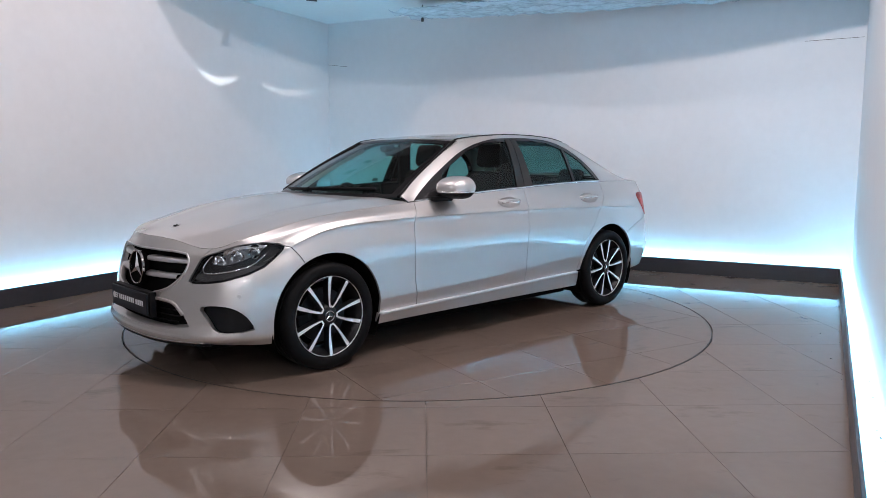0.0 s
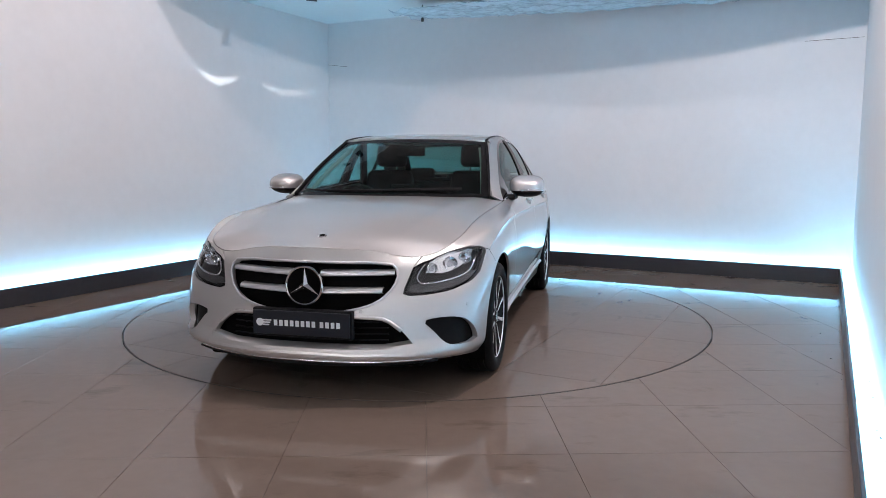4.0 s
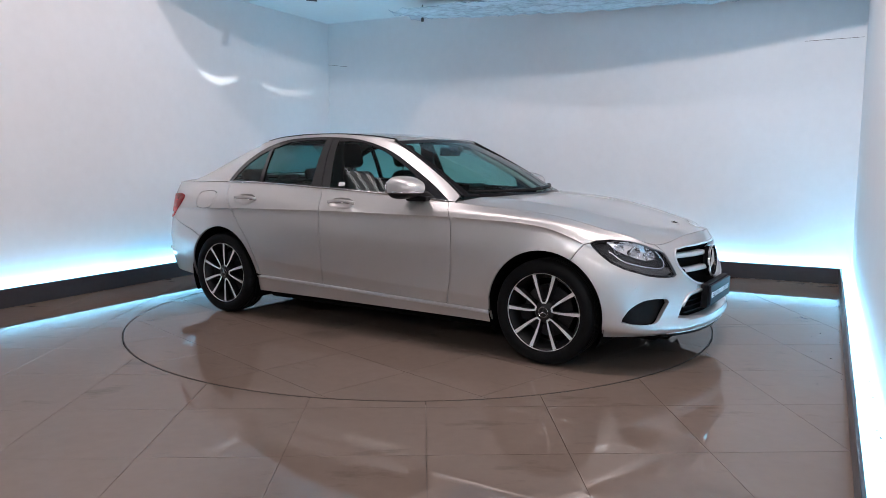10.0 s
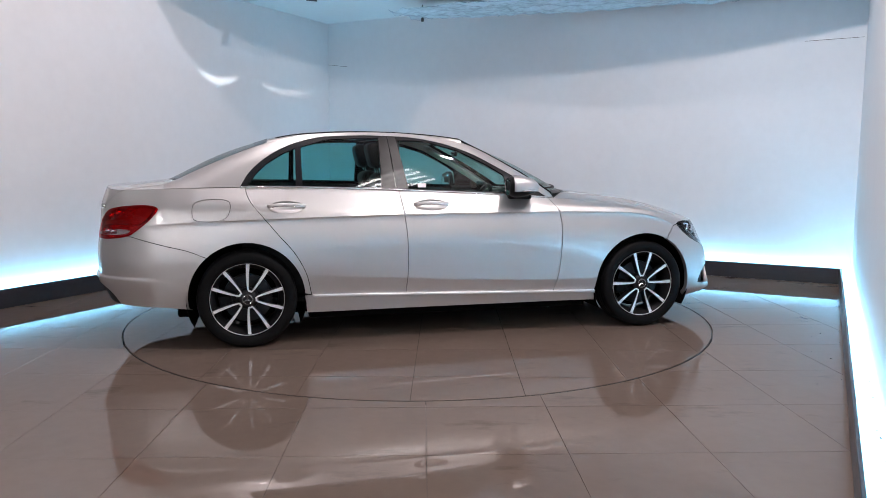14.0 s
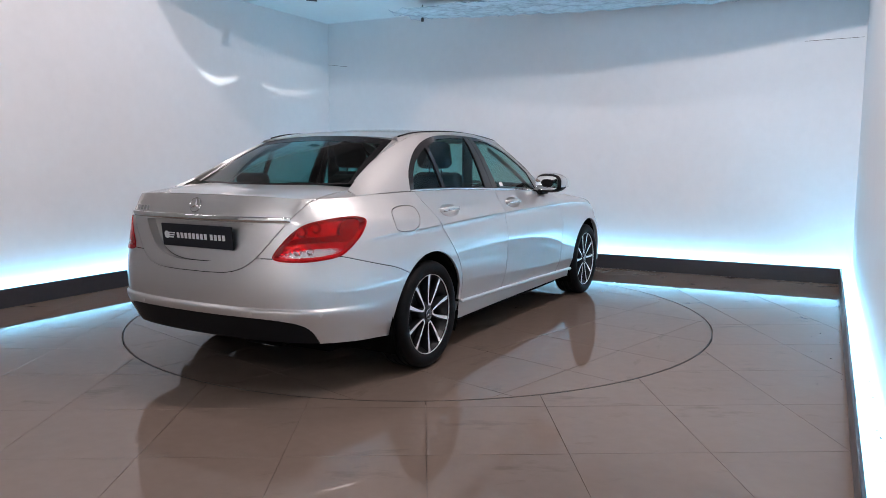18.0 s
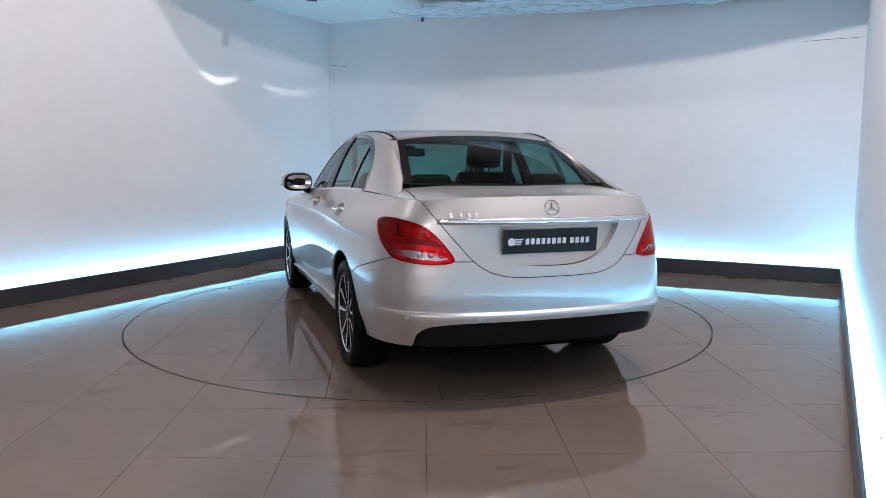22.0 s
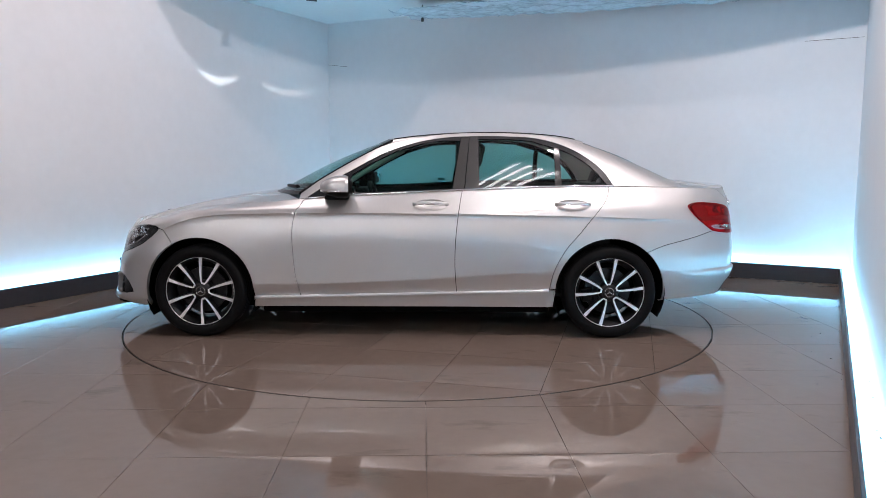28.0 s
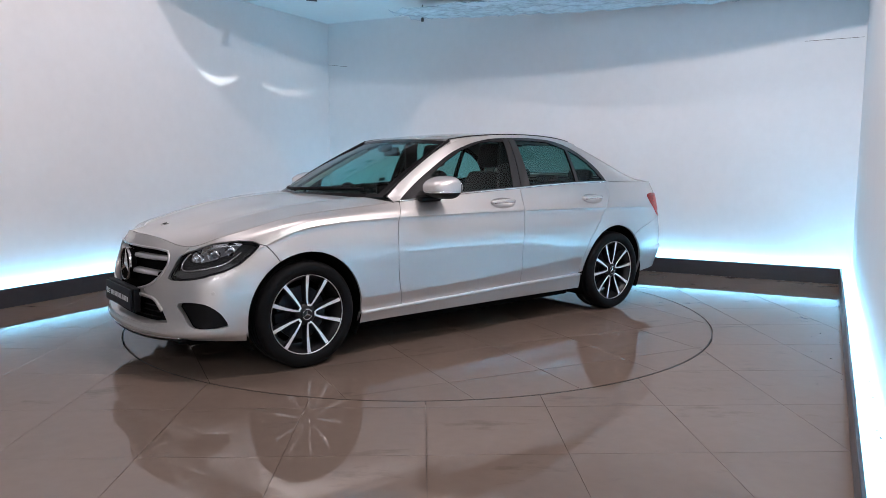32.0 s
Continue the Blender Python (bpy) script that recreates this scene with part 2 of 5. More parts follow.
def shaped_lamp(name, eye, target, power, half_width, sag, thick, tilt):
    """An added small spot whose front plate has a crescent slot, so that it throws a thin crescent on the wall."""
    data = bpy.data.lights.new(name, "SPOT")
    data.energy, data.shadow_soft_size, data.color, data.spot_size, data.spot_blend = power, 0.0026, (0.95, 0.97, 1.0), radians(36), 0.0
    ob = new(name, data)
    ob.matrix_basis = look(eye, target)
    far, near = (Vector(target) - Vector(eye)).length, 0.14
    hang = tagged(new("crescent_projector"), "unseen dark housing added to throw a light crescent", "spotlight", "slotted spotlights")
    hang.matrix_basis = look(eye, target)
    bm, k, rows = bmesh.new(), near / far, []
    for i in range(25):
        a = -1 + 2 * i / 24
        mid, half = sag * (a * a - 0.5) + tilt * half_width * a, thick / 2 * max(0.03, 1 - a * a) ** 0.7
        rows.append([bm.verts.new((half_width * a * k, z, -near)) for z in (-0.055, (mid - half) * k, (mid + half) * k, 0.055)])
    for r, q in zip(rows, rows[1:]):
        bm.faces.new((r[0], q[0], q[1], r[1]))
        bm.faces.new((r[2], q[2], q[3], r[3]))
    for r, x in ((rows[0], -0.055), (rows[-1], 0.055)):
        side = [bm.verts.new((x, z, -near)) for z in (-0.055, 0.055)]
        bm.faces.new((r[0], side[0], side[1], r[3], r[2], r[1]))
    part("front_plate", bm, SKIRT, hang)
    bm = bmesh.new()
    lathe(bm, [(0.020, 0.04), (0.046, 0.02), (0.055, -near)], 24, "z")
    part("housing", bm, SKIRT, hang, smooth=True)
    part("hanger", boxed(-0.004, 0.004, 0.045, 0.10, -0.06, -0.052), SKIRT, hang)


# two slotted spots, added to draw the light crescents on the left wall
for u0, v0, u, z, half, sag, tilt in ((0.80, -2.0, 1.14, 2.15, 0.31, 0.095, 0.15), (1.10, -1.85, 2.30, 2.11, 0.41, 0.10, 0.40)):
    shaped_lamp("crescent_lamp", uv(u0, v0, 2.95), uv(u, LEFT, z), 130, half, sag, 0.052, tilt)

# crinkled film under the ceiling at the back
bm = bmesh.new()
NU, NV = 46, 130
grid = []
for i in range(NU + 1):
    row = []
    for j in range(NV + 1):
        v = -1.52 + 4.60 * j / NV
        far = 2.50 + 0.62 * min(1, max(0, (v + 1.6) / 2.4)) ** 0.7
        near = 2.0 + 0.4 * min(1, max(0, (v + 0.1) / 2.6)) ** 1.3
        u = near + (far - near) * i / NU
        w = noise.noise(Vector((u * 2.2, v * 2.2, 3.0)))
        fold = abs(noise.noise(Vector((u * 5.0 + w, v * 3.0 + 2 * w, 7.0))))
        row.append(bm.verts.new((u, -v - 0.03 * w, 2.865 - 0.05 * fold + 0.02 * noise.noise(Vector((u * 13, v * 13, 1.0))))))
    grid.append(row)
for i in range(NU):
    for j in range(NV):
        bm.faces.new((grid[i][j], grid[i + 1][j], grid[i + 1][j + 1], grid[i][j + 1]))
film = part("ceiling_film", bm, FILM, None, "crinkled bluish plastic film hung under the ceiling", smooth=True, m=ROOM)
tagged(film, category="plastic film")
bm = bmesh.new()
lathe(bm, [(0.0005, -0.03), (0.014, -0.03), (0.018, -0.01), (0.012, 0.03), (0.006, 0.16)], 16, "z")
part("film_hook", bm, SKIRT, None, "small dark hook at the edge of the ceiling film", smooth=True, m=ROOM @ pose(2.56, 1.40, 2.845))
tagged(bpy.data.objects["film_hook"], category="hook")

# skirting with a ledge, and the light strip that lies on it
for name, a in (("back", (BACK - 0.10, BACK - 0.082, -RIGHT + 0.10, -LEFT - 0.10)),
                ("left", (SIDE_END, BACK - 0.10, -LEFT - 0.10, -LEFT - 0.082)),
                ("right", (REAR, BACK - 0.10, -RIGHT + 0.082, -RIGHT + 0.10))):
    room_part("skirting_" + name, boxed(*a, 0.0, LEDGE, bevel=0.003), SKIRT, "dark grey skirting board in front of a light ledge")
for name, a in (("back", (BACK - 0.082, BACK, -RIGHT, -LEFT)), ("left", (SIDE_END, BACK - 0.082, -LEFT - 0.082, -LEFT)),
                ("right", (REAR, BACK - 0.082, -RIGHT, -RIGHT + 0.082))):
    room_part("ledge_" + name, boxed(*a, 0.0, LEDGE - 0.03), WALL, "white ledge behind the skirting")
for a in ((BACK - 0.070, BACK - 0.045, -RIGHT + 0.09, -LEFT - 0.09), (SIDE_END, BACK - 0.09, -LEFT - 0.070, -LEFT - 0.045),
          (REAR, BACK - 0.09, -RIGHT + 0.045, -RIGHT + 0.070)):
    ob = part("led_strip", boxed(*a, LEDGE - 0.03, LEDGE - 0.012), LED, None, "cool white LED strip on the ledge behind the skirting", m=ROOM)
    tagged(ob, category="light strip", group="light strips")

# ---- floor ----
DISK = 2.236
bm = boxed(REAR, BACK, -RIGHT, -LEFT, -0.10, -0.02)
room_part("floor", bm, JOINT, "floor of polished taupe porcelain tiles with dark joints")
FLOOR = bpy.data.objects["floor"]


def inside(p, poly):
    hit, j = False, len(poly) - 1
    for i in range(len(poly)):
        (x1, y1), (x2, y2) = poly[i], poly[j]
        if (y1 > p[1]) != (y2 > p[1]) and p[0] < (x2 - x1) * (p[1] - y1) / (y2 - y1) + x1:
            hit = not hit
        j = i
    return hit


def clip(poly, nx, ny, c):
    """The part of a convex polygon with nx * x + ny * y <= c."""
    out = []
    for i in range(len(poly)):
        a, b = poly[i - 1], poly[i]
        da, db = a[0] * nx + a[1] * ny - c, b[0] * nx + b[1] * ny - c
        if (da <= 0) != (db <= 0):
            s = da / (da - db)
            out.append((a[0] + s * (b[0] - a[0]), a[1] + s * (b[1] - a[1])))
        if db <= 0:
            out.append(b)
    return out


def cut_disk(poly, r, keep_in):
    """A convex polygon less a disk about the origin, or its part in it, as a list of polygons."""
    n = len(poly)
    pts = []
    for i in range(n):
        a, b = Vector(poly[i]), Vector(poly[(i + 1) % n])
        pts.append((a.x, a.y))
        d = b - a
        qa, qb, qc = d.dot(d), 2 * a.dot(d), a.dot(a) - r * r
        disc = qb * qb - 4 * qa * qc
        if disc > 0:
            for s in sorted(((-qb - math.sqrt(disc)) / (2 * qa), (-qb + math.sqrt(disc)) / (2 * qa))):
                if 0.001 < s < 0.999:
                    pts.append((a.x + s * d.x, a.y + s * d.y))
    keep = lambda p: (math.hypot(*p) <= r + 1e-6) if keep_in else (math.hypot(*p) >= r - 1e-6)
    runs, m = [], len(pts)
    start = next((i for i in range(m) if not keep(pts[i])), None)
    if start is None:
        return [pts]
    cur = []
    for k in range(1, m + 1):
        p = pts[(start + k) % m]
        if keep(p):
            cur.append(p)
        elif cur:
            runs.append(cur)
            cur = []
    if cur:
        runs.append(cur)
    out = []
    for run in runs:
        if len(run) < 2:
            continue
        a0, a1 = math.atan2(run[-1][1], run[-1][0]), math.atan2(run[0][1], run[0][0])
        da = (a1 - a0 + math.pi) % (2 * math.pi) - math.pi
        arc = [(r * math.cos(a0 + da * k / 8), r * math.sin(a0 + da * k / 8)) for k in range(1, 8)]
        out.append(run + arc)
    return out


def tiles(parent, x0, y0, turn, reach, cut):
    """Square tiles 600 mm wide with open joints, each a piece of its own."""
    step, joint, whole = 0.6055, 0.0024, None
    for i in range(-reach, reach):
        for j in range(-reach, reach):
            a, b = x0 + i * step + joint / 2, y0 + j * step + joint / 2
            w = step - joint
            c, s = math.cos(turn), math.sin(turn)
            sq = [(c * p - s * q, s * p + c * q) for p, q in ((a, b), (a + w, b), (a + w, b + w), (a, b + w))]
            for poly in cut(sq):
                if len(poly) < 3:
                    continue
                if poly == sq:
                    if whole is None:
                        whole = finish("tile", prism(bmesh.new(), [(0, 0), (w, 0), (w, w), (0, w)], -0.0195, 0.0), TILE)
                    ob = new("tile", whole)
                    ob.matrix_basis = pose(sq[0][0], sq[0][1], 0, 0, 0, math.degrees(turn))
                else:
                    ob = part("tile", prism(bmesh.new(), poly, -0.0195, 0.0), TILE)
                ob.parent = parent
                if parent is FLOOR:
                    ob.matrix_parent_inverse = ROOM.inverted()


def floor_cut(sq):
    """Tiles of the fixed floor end at the skirting and at the turntable."""
    poly = list(sq)
    if max(x * CU + y * SU for x, y in sq) > BACK - 0.1:
        poly = clip(poly, CU, SU, BACK - 0.1)
    if poly and max(x * SU - y * CU for x, y in poly) > RIGHT - 0.1:
        poly = clip(poly, SU, -CU, RIGHT - 0.1)
    if poly and max(-x * SU + y * CU for x, y in poly) > -LEFT - 0.1:
        poly = clip(poly, -SU, CU, -LEFT - 0.1)
    if poly and max(-x * CU - y * SU for x, y in poly) > -REAR:
        poly = clip(poly, -CU, -SU, -REAR)
    if len(poly) < 3:
        return []
    r = [math.hypot(*p) for p in poly]
    near = inside((0, 0), poly)
    if min(r) > DISK + 0.45 and not near:
        return [poly]
    if max(r) < DISK:
        return []
    return cut_disk(poly, DISK + 0.006, False)


# ---- the turntable ----
TURNTABLE = tagged(new("turntable"), "round tiled turntable let flush into the floor", "turntable")
bm = bmesh.new()
lathe(bm, [(0.0001, -0.02), (DISK - 0.006, -0.02), (DISK - 0.006, -0.002), (DISK - 0.003, -0.001), (DISK - 0.0005, -0.001), (DISK - 0.0005, -0.05)], 160, "z")
part("deck", bm, TRIM, TURNTABLE)


def deck_cut(sq):
    if min(math.hypot(*p) for p in sq) > DISK + 0.3:
        return []
    if max(math.hypot(*p) for p in sq) < DISK - 0.006:
        return [sq]
    return cut_disk(sq, DISK - 0.007, True)

# ---- the car: materials ----
PAINT = mat("silver_metallic_paint", (0.615, 0.60, 0.592), 0.43, metal=0.84, spots=0.012, scale=5, coat=1.0, spread=0.0, coat_ior=1.66)
BLACK = mat("black_plastic", (0.007, 0.007, 0.008), 0.5, spots=0.2, scale=20, bump=0.05, bump_scale=200, ior=1.22)
GLOSS = mat("gloss_black_trim", (0.012, 0.012, 0.014), 0.12, spots=0.1, scale=9, coat=0.6)
PILLAR = mat("dark_pillar_foil", (0.016, 0.015, 0.015), 0.36, spots=0.1, scale=9, coat=0.2)
CHROME = mat("chrome", (0.82, 0.82, 0.83), 0.06, metal=1.0, spots=0.03, scale=12)
SATIN = mat("satin_silver", (0.66, 0.66, 0.67), 0.40, metal=0.75, spots=0.04, scale=14)
RIM_BLACK = mat("black_wheel_lacquer", (0.006, 0.006, 0.007), 0.36, spots=0.15, scale=18, ior=1.4)
RIM_CUT = mat("machined_wheel_face", (0.86, 0.86, 0.87), 0.42, metal=0.6, spots=0.05, scale=30)
STEEL = mat("brake_disc_steel", (0.03, 0.03, 0.032), 0.4, metal=0.9, spots=0.2, scale=25)
DEEP_RED = mat("deep_red_lamp_plastic", (0.24, 0.005, 0.010), 0.3, spots=0.15, scale=10, coat=0.4)
LAMP_SILVER = mat("frosted_lamp_reflector", (0.85, 0.84, 0.84), 0.20, metal=0.85, spots=0.25, scale=40, bump=0.6, bump_scale=26)
LEATHER = mat("black_leather", (0.009, 0.009, 0.009), 0.5, spots=0.25, scale=12, bump=0.15, bump_scale=90, ior=1.28)
LINING = mat("grey_beige_lining", (0.42, 0.40, 0.36), 0.8, spots=0.06, scale=15, bump=0.1, bump_scale=200)
CARPET = mat("black_carpet", (0.012, 0.012, 0.012), 0.9, spots=0.3, scale=30, bump=0.2)
PLATE = mat("charcoal_plate", (0.014, 0.016, 0.022), 0.5, spots=0.08, scale=10, ior=1.3)
PRINT = mat("white_print", (0.72, 0.73, 0.74), 0.4, spots=0.05, scale=30)
MIRROR = mat("mirror_glass", (0.85, 0.86, 0.87), 0.01, metal=1.0)
LAMP_HOUSE = mat("dark_lamp_housing", (0.035, 0.035, 0.037), 0.3, metal=0.3, spots=0.1, scale=20)
SATIN_DARK = mat("dark_satin_grey", (0.10, 0.10, 0.102), 0.36, metal=0.5, spots=0.06, scale=16)
BORDER = mat("black_glass_border", (0.008, 0.008, 0.009), 0.2, spots=0.1, scale=9, ior=1.2)
# near-black for badge grounds and underside; puts gap shade into the colour
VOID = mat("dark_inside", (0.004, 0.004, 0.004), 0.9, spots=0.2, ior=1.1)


def pane_material(name, tint, gloss=0.04, rough=0.0):
    m = bpy.data.materials.new(name)
    m.use_nodes = True
    nt = m.node_tree
    nt.nodes.remove(nt.nodes["Principled BSDF"])
    clear, shine, mix, face = (nt.nodes.new("ShaderNodeBsdfTransparent"), nt.nodes.new("ShaderNodeBsdfGlossy"),
                               nt.nodes.new("ShaderNodeMixShader"), nt.nodes.new("ShaderNodeLayerWeight"))
    power, scale = nt.nodes.new("ShaderNodeMath"), nt.nodes.new("ShaderNodeMath")
    clear.inputs["Color"].default_value = (*tint, 1)
    shine.inputs["Roughness"].default_value = rough
    face.inputs["Blend"].default_value = 0.5
    power.operation, scale.operation = "POWER", "MULTIPLY_ADD"
    power.inputs[1].default_value = 4.5
    scale.inputs[1].default_value, scale.inputs[2].default_value = 0.75, gloss
    nt.links.new(face.outputs["Facing"], power.inputs[0])
    nt.links.new(power.outputs[0], scale.inputs[0])
    nt.links.new(scale.outputs[0], mix.inputs[0])
    nt.links.new(clear.outputs[0], mix.inputs[1])
    nt.links.new(shine.outputs[0], mix.inputs[2])
    nt.links.new(mix.outputs[0], nt.nodes["Material Output"].inputs["Surface"])
    return m


GLASS = pane_material("green_tinted_glass", (0.36, 0.63, 0.61))
SCREEN_GLASS = pane_material("windscreen_glass", (0.44, 0.70, 0.66))
REAR_GLASS = pane_material("dark_rear_glass", (0.17, 0.34, 0.33), 0.015)
RED_LENS = pane_material("red_lamp_lens", (0.86, 0.0, 0.014), 0.035)
LENS = pane_material("clear_lamp_lens", (0.86, 0.88, 0.90))

# ---- the car: its surface ----
TA = np.asarray


def herm(keys, values, flat=False):
    """A smooth curve through values at keys."""
    k, v = TA(keys, float), TA(values, float)
    g = np.gradient(v, k)
    if flat:
        g[0] = g[-1] = 0
    def at(x):
        x = np.clip(TA(x, float), k[0], k[-1])
        i = np.clip(np.searchsorted(k, x, side="right") - 1, 0, len(k) - 2)
        h = k[i + 1] - k[i]
        s = (x - k[i]) / h
        return ((2 * s**3 - 3 * s**2 + 1) * v[i] + (s**3 - 2 * s**2 + s) * h * g[i]
                + (3 * s**2 - 2 * s**3) * v[i + 1] + (s**3 - s**2) * h * g[i + 1])
    return at


# plan of the body at bumper height, from the middle of the tail round one flank to the middle of the nose
STATIONS = np.arange(16.0)
PLAN_X = herm(STATIONS, [-2.450, -2.424, -2.325, -2.10, -1.80, -1.42, -1.00, -0.40, 0.30, 0.90, 1.42, 1.78, 2.00, 2.13, 2.215, 2.24], True)
PLAN_Y = herm(STATIONS, [0.0, 0.40, 0.678, 0.828, 0.882, 0.903, 0.902, 0.898, 0.896, 0.896, 0.903, 0.876, 0.785, 0.59, 0.31, 0.0])
# heights of the long lines of the body at the stations, bottom edge first
LINE_Z = [herm(STATIONS, z) for z in (
    [0.30, 0.30, 0.295, 0.285, 0.265, 0.22, 0.21, 0.21, 0.21, 0.21, 0.205, 0.21, 0.222, 0.212, 0.200, 0.198],
    [0.452, 0.452, 0.450, 0.44, 0.39, 0.33, 0.325, 0.312, 0.295, 0.28, 0.28, 0.27, 0.262, 0.25, 0.24, 0.24],
    [0.485, 0.485, 0.485, 0.485, 0.48, 0.48, 0.472, 0.432, 0.392, 0.378, 0.378, 0.36, 0.345, 0.335, 0.33, 0.33],
    [0.58, 0.58, 0.58, 0.58, 0.58, 0.58, 0.56, 0.55, 0.53, 0.52, 0.52, 0.49, 0.45, 0.43, 0.42, 0.42],
    [0.68, 0.68, 0.68, 0.69, 0.70, 0.71, 0.71, 0.71, 0.70, 0.70, 0.69, 0.62, 0.55, 0.53, 0.52, 0.52],
    [0.80, 0.80, 0.80, 0.81, 0.83, 0.845, 0.855, 0.865, 0.869, 0.866, 0.838, 0.705, 0.63, 0.61, 0.61, 0.61],
    [0.93, 0.93, 0.93, 0.93, 0.93, 0.93, 0.925, 0.915, 0.91, 0.905, 0.878, 0.785, 0.738, 0.690, 0.695, 0.70],
    [1.054, 1.049, 1.036, 1.038, 1.046, 1.05, 1.046, 1.024, 0.990, 0.945, 0.900, 0.826, 0.780, 0.738, 0.776, 0.785])]
LINE_IN = [herm(STATIONS, d) for d in (
    [0.07, 0.07, 0.07, 0.05, 0.05, 0.05, 0.066, 0.072, 0.072, 0.068, 0.05, 0.05, 0.05, 0.055, 0.055, 0.055],
    [0.006, 0.006, 0.010, 0.013, 0.018, 0.020, 0.046, 0.052, 0.052, 0.048, 0.022, 0.012, -0.005, -0.012, -0.010, -0.010],
    [0.021, 0.021, 0.020, 0.016, 0.005, 0.002, 0.012, 0.018, 0.019, 0.016, 0.002, 0.0, 0.0, 0.01, 0.01, 0.01],
    [0.016, 0.016, 0.016, 0.012, 0.003, -0.002, 0.003, 0.010, 0.012, 0.010, -0.002, 0.0, 0.01, 0.025, 0.025, 0.025],
    [0.024, 0.024, 0.026, 0.024, 0.012, 0.002, 0.002, 0.001, 0.001, 0.003, 0.002, 0.010, 0.025, 0.045, 0.045, 0.045],
    [0.042, 0.042, 0.046, 0.042, 0.028, 0.017, 0.017, 0.017, 0.017, 0.017, 0.015, 0.038, 0.060, 0.075, 0.070, 0.065],
    [0.055, 0.055, 0.070, 0.075, 0.062, 0.048, 0.046, 0.042, 0.042, 0.044, 0.050, 0.085, 0.115, 0.105, 0.090, 0.082],
    [0.095, 0.095, 0.115, 0.135, 0.145, 0.140, 0.125, 0.100, 0.098, 0.112, 0.150, 0.160, 0.145, 0.135, 0.135, 0.120])]
RUNS = ((0, 1, 2), (2, 3, 4, 5), (5, 6, 7))


def shell(s, t, sink=0.0):
    """The flank of the body: s runs along the stations, t up across the long lines."""
    s, t = np.broadcast_arrays(TA(s, float), TA(t, float))
    e = 1e-3
    sa, sb = np.clip(s - e, 0, 15), np.clip(s + e, 0, 15)
    tx, ty = PLAN_X(sb) - PLAN_X(sa), PLAN_Y(sb) - PLAN_Y(sa)
    n = np.hypot(tx, ty)
    nx, ny = ty / n, -tx / n
    z, d = np.zeros(s.shape), np.zeros(s.shape)
    for run in RUNS:
        k = TA(run, float)
        pick = (t >= k[0]) & (t <= k[-1]) if run[-1] == 7 else (t >= k[0]) & (t < k[-1])
        if not pick.any():
            continue
        ss, tt = s[pick], t[pick]
        for lines, out in ((LINE_Z, z), (LINE_IN, d)):
            v = np.stack([lines[i](ss) for i in run])
            g = np.gradient(v, axis=0)
            i = np.clip((tt - k[0]).astype(int), 0, len(run) - 2)
            h, j = tt - k[0] - i, np.arange(len(ss))
            out[pick] = ((2 * h**3 - 3 * h**2 + 1) * v[i, j] + (h**3 - 2 * h**2 + h) * g[i, j]
                         + (3 * h**2 - 2 * h**3) * v[i + 1, j] + (h**3 - h**2) * g[i + 1, j])
    # slight hollow under the shoulder line
    under = np.clip((5 - t) / 0.22, 0, None)
    d = d + 0.0075 * under * np.exp(1 - under) * np.clip((s - 3.0) / 1.5, 0, 1) * np.clip((11.5 - s) / 1.5, 0, 1) * (t < 5)
    d = d + sink
    return np.stack([PLAN_X(s) + nx * d, np.maximum(PLAN_Y(s) + ny * d, 0.0) * (PLAN_Y(s) > 1e-9), z], -1)


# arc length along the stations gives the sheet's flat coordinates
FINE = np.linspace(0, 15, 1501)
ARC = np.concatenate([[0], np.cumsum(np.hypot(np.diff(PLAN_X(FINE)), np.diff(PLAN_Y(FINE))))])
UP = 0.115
LOOK_S, LOOK_T = np.meshgrid(np.linspace(0, 15, 601), np.linspace(0, 7, 281), indexing="ij")
LOOKUP = shell(LOOK_S, LOOK_T)


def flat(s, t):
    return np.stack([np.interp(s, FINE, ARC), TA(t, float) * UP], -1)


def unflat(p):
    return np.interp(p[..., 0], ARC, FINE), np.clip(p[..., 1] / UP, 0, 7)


def find(points, where):
    """Flat places of points given as (x, z) on a flank, or as (y, z) on the nose or the tail."""
    axis, lo, hi = {"side": (0, 2.2, 13.4), "tail": (1, 0, 4.2), "nose": (1, 11.2, 15)}[where]
    rows = (LOOK_S[:, 0] >= lo) & (LOOK_S[:, 0] <= hi)
    a, b, ss, tt = LOOKUP[rows][..., axis], LOOKUP[rows][..., 2], LOOK_S[rows], LOOK_T[rows]
    out = []
    for p, q in points:
        i = np.argmin((a - p) ** 2 + (b - q) ** 2)
        out.append((ss.flat[i], tt.flat[i]))
    out = TA(out)
    want = TA(points, float)
    for _ in range(4):
        s, t = out[:, 0], out[:, 1]
        h = 1e-3
        sb, tb = np.where(s + h > 15, s - h, s + h), np.where(t + h > 7, t - h, t + h)
        p0, ps, pt = (shell(a, b)[:, (axis, 2)] for a, b in ((s, t), (sb, t), (s, tb)))
        ds, dt = (ps - p0) / (sb - s)[:, None], (pt - p0) / (tb - t)[:, None]
        r = want - p0
        det = ds[:, 0] * dt[:, 1] - ds[:, 1] * dt[:, 0]
        ok = np.abs(det) > 1e-4
        det = np.where(ok, det, 1.0)
        step = np.stack([(r[:, 0] * dt[:, 1] - r[:, 1] * dt[:, 0]) / det, (ds[:, 0] * r[:, 1] - ds[:, 1] * r[:, 0]) / det], 1)
        out = out + np.where(ok[:, None], np.clip(step, -0.03, 0.03), 0.0)
        out[:, 0], out[:, 1] = np.clip(out[:, 0], 0, 15), np.clip(out[:, 1], 0, 7)
    return flat(out[:, 0], out[:, 1])


